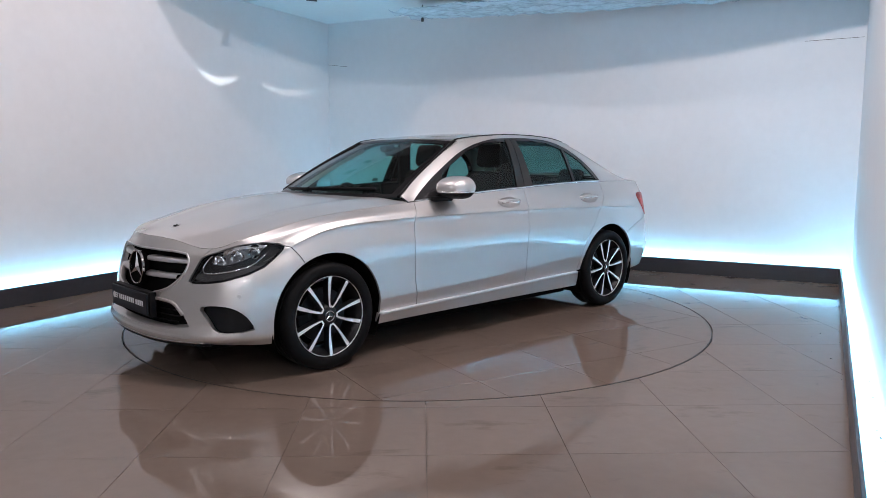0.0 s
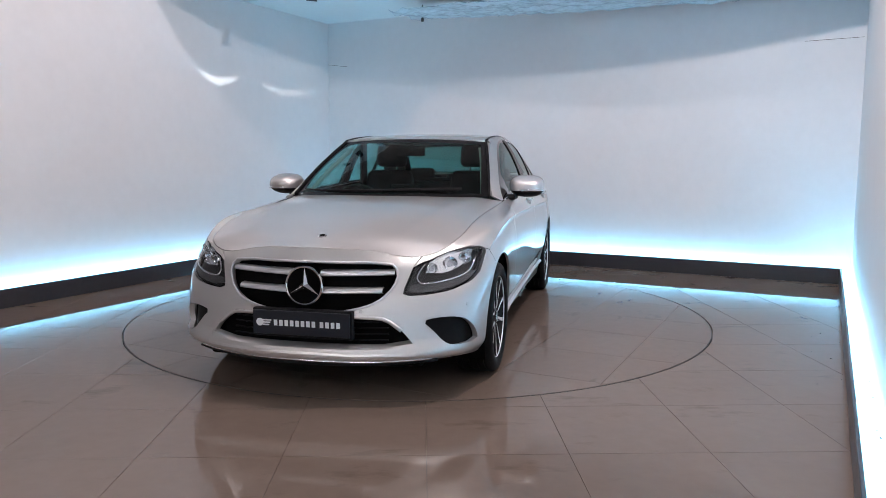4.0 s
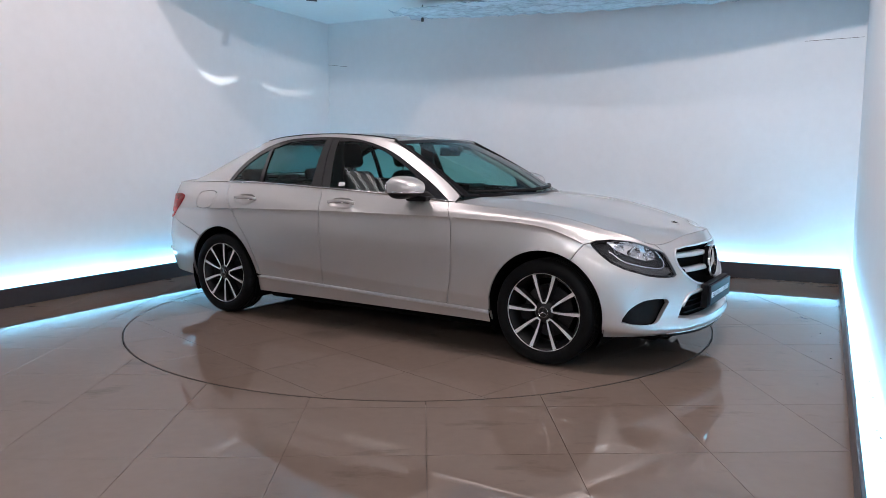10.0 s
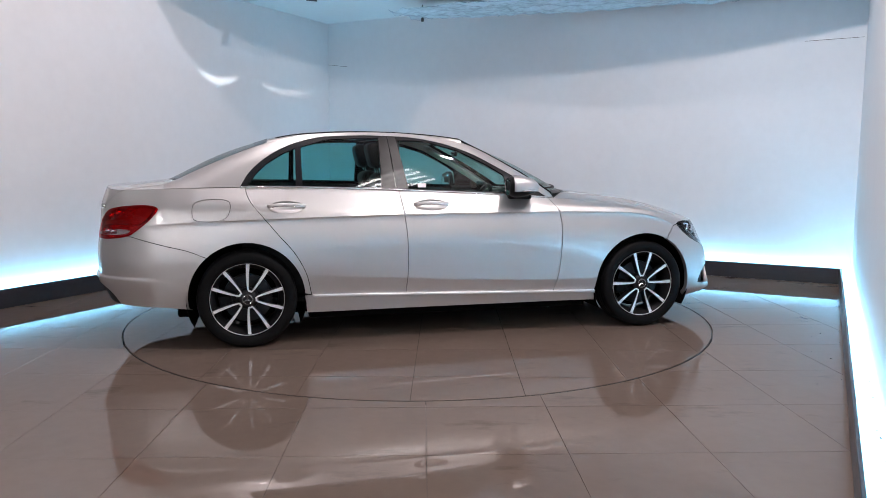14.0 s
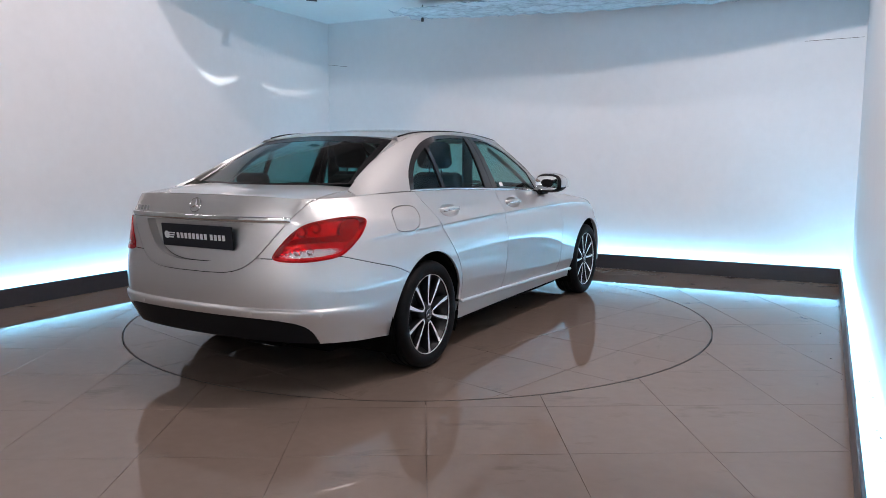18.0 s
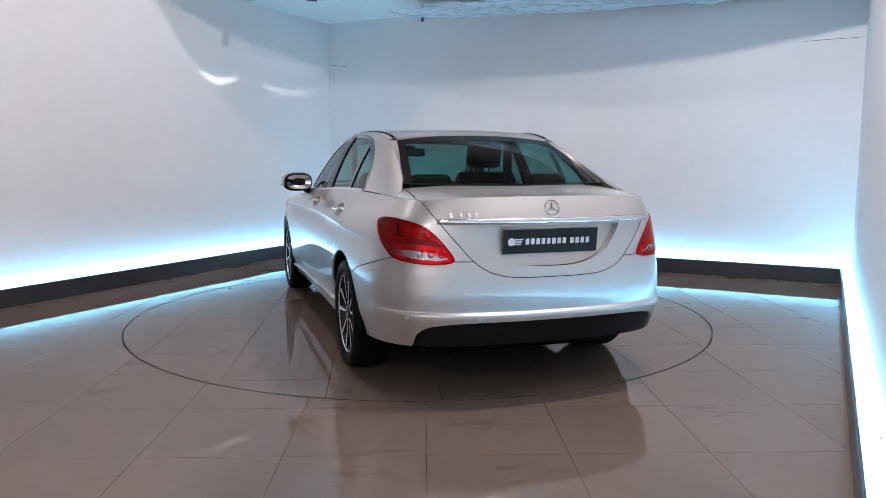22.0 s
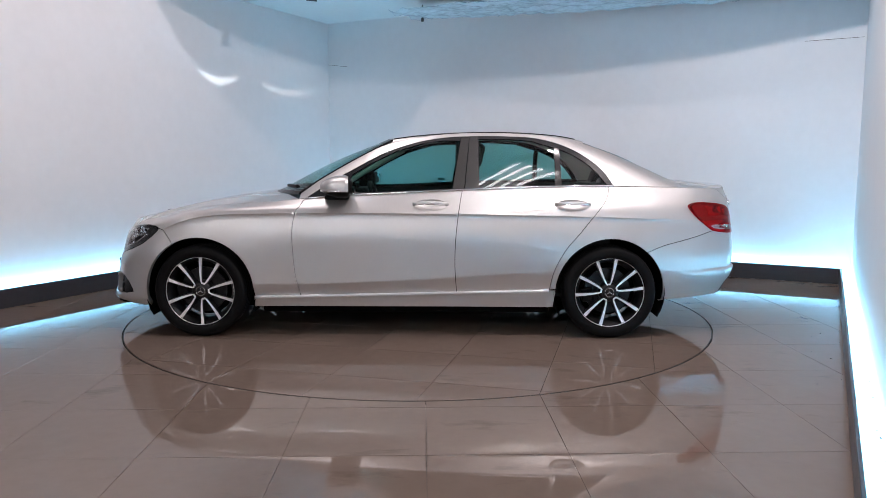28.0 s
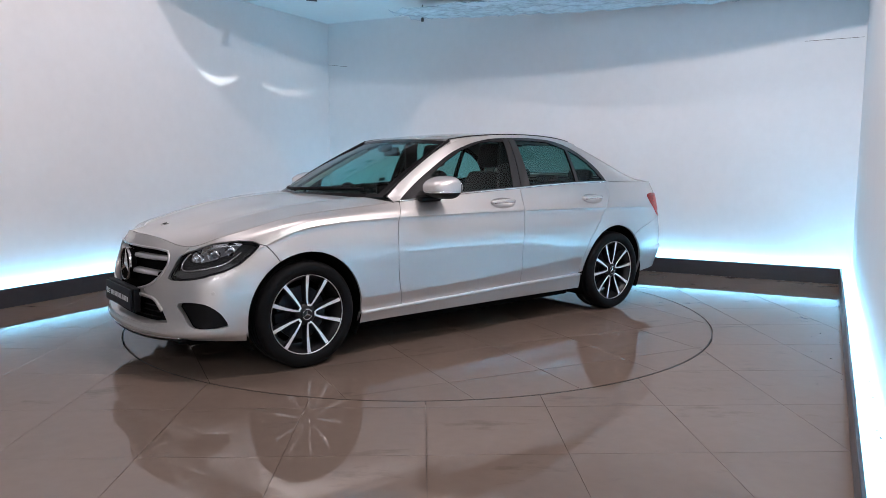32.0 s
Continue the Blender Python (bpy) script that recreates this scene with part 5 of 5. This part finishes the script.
# ---- handles, mirrors, small parts ----
for side, sign in SIDES:
    for x in (-1.155, -0.182):
        y = float(shell(*unflat(find([(x, 0.928)], "side")))[0, 1])
        bm = bmesh.new()
        lathe(bm, [(0.001, -0.030), (0.5, -0.027), (0.85, -0.014), (1.0, 0.002), (1.06, 0.003)], 32, "y")
        for v in bm.verts:
            v.co = Vector((v.co.x * 0.114, v.co.y * sign + 0.55 * sign * -v.co.z * 0.037, v.co.z * 0.037))
        cup = part("handle_cup", bm, PAINT, CAR, smooth=True, m=pose(x, sign * (y - 0.001), 0.924))
        bm = bmesh.new()
        tube(bm, [(a, sign * (0.030 * (1 - (a / 0.12) ** 4) - 0.004), 0.010 * (1 - (a / 0.12) ** 2)) for a in np.linspace(-0.118, 0.118, 17)], 0.018, 0.024)
        grip = part("door_handle", bm, PAINT, CAR, "silver door handle with a chrome inlay", smooth=True, m=pose(x, sign * y, 0.930))
        bm = bmesh.new()
        tube(bm, [(a, sign * (0.034 * (1 - (a / 0.125) ** 4) - 0.001), 0.010 * (1 - (a / 0.12) ** 2) - 0.008) for a in np.linspace(-0.10, 0.10, 13)], 0.012, 0.009)
        part("inlay", bm, CHROME, grip, smooth=True)
    # mirror
    mir = part("door_mirror", boxed(0.33, 0.50, -0.02, 0.10, -0.035, 0.0, bevel=0.012), BLACK, CAR, "black and silver door mirror", m=pose(0.05, 0.745 if sign > 0 else -0.825, 0.992))
    bm = bmesh.new()
    bmesh.ops.create_uvsphere(bm, u_segments=40, v_segments=26, radius=1)
    for v in bm.verts:
        c = v.co
        p = [math.copysign(abs(q) ** 0.72, q) for q in c]
        x = p[0] * (0.150 if p[0] > 0 else 0.060)
        v.co = Vector((x, p[1] * 0.118 * (1 - 0.10 * p[0]), p[2] * 0.076 * (1 - 0.34 * max(p[0], 0) ** 1.5)))
    upper = bm.copy()
    for b, keep in ((bm, -1), (upper, 1)):
        bmesh.ops.bisect_plane(b, geom=b.verts[:] + b.edges[:] + b.faces[:], plane_co=(0, 0, -0.030), plane_no=(0, 0, 1), clear_inner=keep > 0, clear_outer=keep < 0)
    frame_bm = upper.copy()
    bmesh.ops.bisect_plane(frame_bm, geom=frame_bm.verts[:] + frame_bm.edges[:] + frame_bm.faces[:], plane_co=(-0.034, 0, 0), plane_no=(1, 0, 0), clear_outer=True)
    bmesh.ops.bisect_plane(upper, geom=upper.verts[:] + upper.edges[:] + upper.faces[:], plane_co=(-0.034, 0, 0), plane_no=(1, 0, 0), clear_inner=True)
    base = pose(0.410, sign * 0.912, 1.050, 0, 0, 8 * sign)
    inv = mir.matrix_basis.inverted()
    part("mirror_frame", frame_bm, BLACK, mir, smooth=True, m=inv @ base, sharp=50)
    part("mirror_base", bm, BLACK, mir, smooth=True, m=inv @ base, sharp=50)
    part("mirror_cap", upper, PAINT, mir, smooth=True, m=inv @ base @ Matrix.Diagonal((1.02, 1.02, 1.02, 1)), sharp=50)
    part("mirror_blinker", tube(bmesh.new(), [(0.148 * math.copysign(abs(math.cos(a)) ** 0.72, math.cos(a)), 0.121 * math.copysign(abs(math.sin(a)) ** 0.72, math.sin(a)) * sign, -0.026) for a in np.linspace(-0.3, 1.50, 24)], 0.010, 0.012), CHROME, mir, "chrome strip with the indicator", smooth=True, m=inv @ base)
    bm = bmesh.new()
    lathe(bm, [(0.0005, 0.0), (1.0, 0.0), (1.03, 0.004)], 32, "x")
    for v in bm.verts:
        v.co = Vector((-v.co.x, math.copysign(abs(v.co.y) ** 0.7, v.co.y) * 0.100, math.copysign(abs(v.co.z) ** 0.7, v.co.z) * 0.056))
    part("mirror_pane", bm, MIRROR, mir, smooth=True, m=inv @ base @ pose(-0.058, 0, 0))
    # parking sensors
    for yy, zz in ((0.30, 0.478), (0.80, 0.500)):
        p = shell(*unflat(find([(yy, zz)], "nose")), -0.0015)[0]
        bm = bmesh.new()
        lathe(bm, [(0.0005, 0.002), (0.010, 0.0018), (0.011, 0.0)], 16, "x")
        part("parking_sensor", bm, PAINT, CAR, m=pose(p[0], p[1] * sign, p[2], 0, 0, (10 if yy < 0.5 else 55) * sign))
    for yy in (0.40, 0.73):
        p = shell(*unflat(find([(yy, 0.452)], "tail")), -0.0015)[0]
        bm = bmesh.new()
        lathe(bm, [(0.0005, -0.002), (0.010, -0.0018), (0.011, 0.0)], 16, "x")
        part("parking_sensor", bm, PAINT, CAR, m=pose(p[0], p[1] * sign, p[2], 0, 0, (-8 if yy < 0.5 else -40) * sign))
# ---- wheels ----
def wheel(name, x, sign, turn):
    """Tyre, two-tone rim with five forked spokes, brake disc and hub cap; the outer face looks along +y."""
    hub = tagged(new(name), "black and machined silver alloy wheel with a black tyre")
    hub.parent = CAR
    hub.matrix_basis = pose(x, 0.778 * sign, 0.322, 0, 0, 0 if sign > 0 else 180)
    R, W = 0.322, 0.112
    bm = bmesh.new()
    prof = [(0.232, 0.088), (0.246, 0.103), (0.262, 0.110), (0.285, 0.112), (0.302, 0.106), (0.313, 0.096), (0.319, 0.082)]
    tread = []
    for c in (0.060, 0.022, -0.022, -0.060):
        tread += [(0.3215, c + 0.006), (0.3135, c + 0.004), (0.3135, c - 0.004), (0.3215, c - 0.006)]
    prof = prof + tread + [(r, -o) for r, o in prof[::-1]]
    lathe(bm, prof, 72)
    part("tyre", bm, RUBBER, hub, smooth=True, sharp=35)
    bm = bmesh.new()
    lathe(bm, [(0.2385, 0.090), (0.2390, 0.095), (0.2372, 0.098), (0.2355, 0.097), (0.2350, 0.090)], 72)
    part("rim_lip", bm, RIM_CUT, hub, "thin machined silver rim edge", smooth=True, sharp=30)
    bm = bmesh.new()
    lathe(bm, [(0.236, 0.090), (0.222, 0.070), (0.205, 0.040), (0.198, 0.0), (0.205, -0.06), (0.232, -0.088)], 60)
    part("rim_barrel", bm, RIM_BLACK, hub, smooth=True)
    bm = bmesh.new()
    lathe(bm, [(0.07, 0.012), (0.160, 0.012), (0.160, -0.012), (0.07, -0.012)], 48, closed=True)
    part("brake_disc", bm, STEEL, hub, sharp=30, smooth=True)
    part("brake_caliper", boxed(-0.05, 0.05, -0.04, 0.035, 0.10, 0.185, bevel=0.012), BLACK, hub, m=pose(0, 0, 0, 0, 100, 0))
    bm = bmesh.new()
    lathe(bm, [(0.0005, -0.07), (0.19, -0.07)], 36)
    part("rim_back", bm, VOID, hub)
    bm = bmesh.new()
    lathe(bm, [(0.030, 0.082), (0.052, 0.080), (0.066, 0.068), (0.072, 0.050), (0.072, 0.012)], 40)
    part("hub_plate", bm, RIM_BLACK, hub, smooth=True, sharp=40)
    for k in range(5):
        a0 = radians(turn + 72 * k)
        # black carrier of one fork
        bm = bmesh.new()
        out_pts = []
        for rr in np.linspace(0.050, 0.234, 14):
            h = (rr - 0.050) / 0.184
            half = 0.017 + 0.061 * h**0.75
            out_pts.append((rr, half))
        for sgn in (1, -1):
            rings = []
            for rr, half in out_pts:
                c = half - 0.0105
                wide, top = 0.0050 + 0.0072 * (rr - 0.050) / 0.184, 0.0835 + 0.006 * (rr / 0.224) ** 2
                rings.append([(rr, sgn * (c - wide - 0.003), 0.066), (rr, sgn * (c - wide), top),
                              (rr, sgn * (c + wide), top), (rr, sgn * (c + wide + 0.003), 0.058), (rr, sgn * (c + wide + 0.004), 0.035)])
            def place(p):
                rr, w, o = p
                return (rr * math.cos(a0) - w * math.sin(a0), o, rr * math.sin(a0) + w * math.cos(a0))
            vs = [[bm.verts.new(place(p)) for p in ring] for ring in rings]
            for r0, r1 in zip(vs, vs[1:]):
                for i in range(4):
                    f = bm.faces.new((r0[i], r0[i + 1], r1[i + 1], r1[i]))
                    f.material_index = 1 if i == 1 else 0
        # joined root of the fork
        ring = [bm.verts.new((rr * math.cos(a0) - w * math.sin(a0), 0.0835, rr * math.sin(a0) + w * math.cos(a0))) for rr, w in ((0.052, -0.014), (0.060, -0.016), (0.063, 0.0), (0.060, 0.016), (0.052, 0.014))]
        f = bm.faces.new(ring)
        f.material_index = 1
        ob = part("spoke", bm, [RIM_BLACK, RIM_CUT], hub, "black spoke with machined silver edges", smooth=True, sharp=25)
        b = radians(turn + 72 * k + 36)
        bm = bmesh.new()
        lathe(bm, [(0.0005, 0.070), (0.007, 0.070), (0.008, 0.050)], 8)
        part("wheel_bolt", bm, STEEL, hub, m=pose(0.052 * math.cos(b), 0, 0.052 * math.sin(b)))
    bm = bmesh.new()
    lathe(bm, [(0.0005, 0.090), (0.030, 0.090), (0.035, 0.087), (0.037, 0.078)], 32)
    cap = part("hub_cap", bm, RIM_BLACK, hub, smooth=True, sharp=40)
    star(0.032, 0.004, "cap_star", cap, pose(0, 0.089, 0, 0, 0, 90))
    return hub


wheel("front_wheel", 1.42, 1, 108)
wheel("front_wheel", 1.42, -1, 90)
wheel("rear_wheel", -1.42, 1, 84)
wheel("rear_wheel", -1.42, -1, 108)

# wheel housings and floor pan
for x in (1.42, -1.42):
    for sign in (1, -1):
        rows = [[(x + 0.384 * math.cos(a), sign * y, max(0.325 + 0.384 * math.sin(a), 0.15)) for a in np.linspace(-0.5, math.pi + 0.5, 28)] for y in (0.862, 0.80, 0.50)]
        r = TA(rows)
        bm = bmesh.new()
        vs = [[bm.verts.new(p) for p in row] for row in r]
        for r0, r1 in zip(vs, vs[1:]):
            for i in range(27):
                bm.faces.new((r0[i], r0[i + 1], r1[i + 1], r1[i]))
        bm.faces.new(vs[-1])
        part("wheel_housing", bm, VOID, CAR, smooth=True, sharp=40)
part("floor_pan", boxed(-1.9, 2.0, -0.50, 0.50, 0.145, 0.24, bevel=0.02), VOID, CAR)
part("floor_pan", boxed(-1.02, 1.02, -0.74, 0.74, 0.150, 0.26, bevel=0.02), VOID, CAR)
part("exhaust", boxed(-2.20, -1.6, -0.40, -0.10, 0.22, 0.33, bevel=0.05), VOID, CAR)
part("rear_underside", boxed(-2.28, -1.85, -0.62, 0.62, 0.295, 0.42, bevel=0.03), VOID, CAR)
part("front_underside", boxed(1.85, 2.10, -0.60, 0.60, 0.185, 0.26, bevel=0.02), VOID, CAR)

# ---- cabin inside ----
def cushion(x0, x1, y0, y1, z0, z1, bev):
    bm = boxed(x0, x1, y0, y1, z0, z1)
    bmesh.ops.bevel(bm, geom=bm.edges[:], offset=bev, segments=4, affect="EDGES", profile=0.5)
    return bm


def seat(name, x, y):
    s = part(name, cushion(-0.26, 0.26, -0.25, 0.25, -0.09, 0.09, 0.06), LEATHER, CAR, "black leather front seat with a separate headrest", smooth=True, m=pose(x, y, 0.52, 0, -6, 0))
    back = cushion(-0.065, 0.065, -0.245, 0.245, 0.0, 0.62, 0.055)
    for v in back.verts:
        h = v.co.z / 0.62
        v.co.y *= 1 - 0.22 * h**2
    part("backrest", back, LEATHER, s, smooth=True, m=pose(-0.23, 0, 0.06, 0, -15, 0))
    head = cushion(-0.045, 0.055, -0.135, 0.135, 0.0, 0.19, 0.045)
    part("headrest", head, LEATHER, s, smooth=True, m=pose(-0.40, 0, 0.695, 0, -8, 0))
    for k in (-0.05, 0.05):
        bm = bmesh.new()
        lathe(bm, [(0.007, 0.0), (0.007, 0.10)], 10, "z")
        part("headrest_post", bm, CHROME, s, m=pose(-0.385, k, 0.625, 0, -8, 0))
    return s


seat("front_seat", -0.02, 0.37)
seat("front_seat", -0.02, -0.37)
bench = part("rear_bench", cushion(-0.26, 0.26, -0.66, 0.66, -0.08, 0.09, 0.06), LEATHER, CAR, "black leather rear bench", smooth=True, m=pose(-0.92, 0, 0.52, 0, -6, 0))
part("backrest", cushion(-0.07, 0.07, -0.64, 0.64, 0.0, 0.55, 0.06), LEATHER, bench, smooth=True, m=pose(-0.26, 0, 0.04, 0, -24, 0))
for y in (-0.38, 0.0, 0.38):
    part("headrest", cushion(-0.05, 0.04, -0.125, 0.125, 0.0, 0.15 if y else 0.09, 0.04), LEATHER, bench, smooth=True, m=pose(-0.54, y, 0.545, 0, -14, 0))
part("parcel_shelf", boxed(-1.95, -1.42, -0.62, 0.62, 1.025, 1.05, bevel=0.008), CARPET, CAR)
bm = boxed(0.42, 1.0, -0.72, 0.72, 0.70, 0.955)
bmesh.ops.bevel(bm, geom=bm.edges[:], offset=0.06, segments=4, affect="EDGES", profile=0.5)
dash = part("dashboard", bm, LEATHER, CAR, "black leather-grained dashboard", smooth=True)
part("dash_hood", cushion(0.36, 0.62, -0.57, -0.17, 0.90, 1.0, 0.035), LEATHER, dash, smooth=True)
part("display", boxed(0.42, 0.435, -0.09, 0.13, 0.93, 1.055, bevel=0.005), GLOSS, dash, m=pose(0, 0, 0, 0, 0, 0))
part("console", cushion(-0.6, 0.5, -0.11, 0.11, 0.30, 0.66, 0.03), LEATHER, CAR, smooth=True)
part("cabin_floor", boxed(-1.3, 1.0, -0.74, 0.74, 0.27, 0.30), CARPET, CAR)
for sign in (1, -1):
    rows = [[(x, sign * (float(edge_y(x)) - 0.055 - 0.02 * k), 0.32 + (float(edge_z(x)) - 0.015 - 0.32) * (1 - k)) for x in np.linspace(-1.45, 0.70, 20)] for k in np.linspace(0, 1, 6)]
    bm = bmesh.new()
    vs = [[bm.verts.new(p) for p in row] for row in rows]
    for r0, r1 in zip(vs, vs[1:]):
        for i in range(19):
            bm.faces.new((r0[i], r0[i + 1], r1[i + 1], r1[i]))
    part("door_lining", bm, LEATHER, CAR, smooth=True)
    rows = []
    for k in np.linspace(0.03, 0.97, 14):
        e = screen_edge(k)
        rows.append([(e[0] - 0.05, sign * (e[1] - 0.030), e[2] - 0.025), (e[0] - 0.01, sign * (e[1] - 0.060), e[2] - 0.030), (e[0] - 0.04, sign * (e[1] - 0.045), e[2] - 0.06)])
    bm = bmesh.new()
    vs = [[bm.verts.new(p) for p in row] for row in rows]
    for r0, r1 in zip(vs, vs[1:]):
        for i in range(2):
            bm.faces.new((r0[i], r0[i + 1], r1[i + 1], r1[i]))
    part("pillar_lining", bm, LINING, CAR, smooth=True)
    part("pillar_lining", boxed(-0.49, -0.36, sign * 0.60 - 0.012, sign * 0.60 + 0.012, 1.0, 1.37, bevel=0.008), LEATHER, CAR, m=pose(0, 0, 0))
    rows = []
    for k in np.linspace(0.0, 1.0, 12):
        x = -1.22 - 0.66 * k
        z0, z1 = 1.05, float(rail_z(x)) - 0.025
        x0 = min(x + 0.10, -1.46)
        rows.append([(x0 + (x - x0) * h, sign * (float(cabin(x, z0 + (z1 - z0) * h)) - 0.035 - 0.01 * h), z0 + (z1 - z0) * h) for h in np.linspace(0, 1, 5)])
    bm = bmesh.new()
    vs = [[bm.verts.new(p) for p in row] for row in rows]
    for r0, r1 in zip(vs, vs[1:]):
        for i in range(4):
            bm.faces.new((r0[i], r0[i + 1], r1[i + 1], r1[i]))
    part("rear_pillar_lining", bm, LINING, CAR, smooth=True)
pts, tri = sheet(dense([(-1.20, 0.0), (-1.17, 0.49), (0.06, 0.52), (0.12, 0.0)], 0.05), (), (0.12, 0.1))
pts[:, 1] = np.where(pts[:, 1] < 0.004, 0, pts[:, 1])
skin("headliner", np.stack([pts[:, 0], pts[:, 1], roof(pts[:, 0], pts[:, 1]) - 0.035], 1), tri, LINING, CAR, flange=0, out=(0, 0, -1))
bm = bmesh.new()
ring = []
for i in range(40):
    a = 2 * math.pi * i / 40
    ring.append([bm.verts.new(((0.185 + 0.016 * math.cos(b)) * math.cos(a), (0.185 + 0.016 * math.cos(b)) * math.sin(a), 0.016 * math.sin(b))) for b in np.linspace(0, 2 * math.pi, 10, endpoint=False)])
for i in range(40):
    for j in range(10):
        bm.faces.new((ring[i][j], ring[(i + 1) % 40][j], ring[(i + 1) % 40][(j + 1) % 10], ring[i][(j + 1) % 10]))
wheel_ob = part("steering_wheel", bm, LEATHER, CAR, "black leather steering wheel", smooth=True, m=pose(0.30, -0.37, 0.865, 0, -68, 0))
part("steering_boss", cushion(-0.07, 0.07, -0.075, 0.075, -0.03, 0.03, 0.025), LEATHER, wheel_ob, smooth=True)
for y0, y1, x0, x1 in ((0.06, 0.18, -0.02, 0.02), (-0.18, -0.06, -0.02, 0.02), (-0.02, 0.02, -0.18, -0.05)):
    part("steering_spoke", boxed(x0, x1, y0, y1, -0.012, 0.012, bevel=0.006), SATIN, wheel_ob)
rear_view = part("inside_mirror", cushion(-0.012, 0.012, -0.115, 0.115, -0.033, 0.033, 0.01), BLACK, CAR, "inside rear-view mirror", smooth=True, m=pose(0.20, 0.0, 1.292, 0, 10, -8))
part("mirror_pane", boxed(-0.0145, -0.0125, -0.106, 0.106, -0.027, 0.027, bevel=0.0005), MIRROR, rear_view)
part("mirror_stalk", boxed(0.0, 0.10, -0.035, 0.035, 0.01, 0.06, bevel=0.015), BLACK, rear_view)
for reach, y0, y1 in ((0.0, -0.62, 0.02), (0.02, -0.02, 0.52)):
    part("wiper", tube(bmesh.new(), [(0.975 - reach - 0.24 * (abs(y) / 0.62) ** 2.2, y, 1.028 + 0.010 * math.sin(y * 3)) for y in np.linspace(y0, y1, 16)], 0.016, 0.022), BLACK, CAR, "black wiper arm", smooth=True)

tiles(TURNTABLE, 0.015, 0.01, radians(-13.7), 5, deck_cut)
tiles(FLOOR, 0.03, -0.515, 0.0, 15, floor_cut)

# crumbs of dirt on the floor and on the ledge by the wall
rng = random.Random(4)
bm = bmesh.new()
for k in range(46):
    if k < 26:
        u, v, z = rng.uniform(-3.2, 1.5), RIGHT - 0.022 * rng.uniform(0.2, 1.0), LEDGE - 0.03
    else:
        u, v, z = rng.uniform(-3.6, 1.0), RIGHT - 0.12 - 0.5 * rng.random() ** 2.5, 0.0
    r = rng.uniform(0.002, 0.0065)
    m = pose(u, -v, z + r * 0.3, 0, 0, rng.uniform(0, 180)) @ Matrix.Diagonal((1, 0.6, 0.5, 1))
    bmesh.ops.create_icosphere(bm, subdivisions=1, radius=r, matrix=m)
crumbs = part("dirt_crumbs", bm, GROUT, None, "small dark crumbs of dirt along the wall", m=ROOM)
tagged(crumbs, category="dirt", kind="stuff")


def motions():
    walk(TURNTABLE, [(t, pose(0, 0, 0, 0, 0, a)) for t, a in HEADING])
    walk(CAR, [(t, pose(0, 0, 0, 0, 0, a) @ pose(CAR_AHEAD, 0, 0)) for t, a in HEADING])


motions()
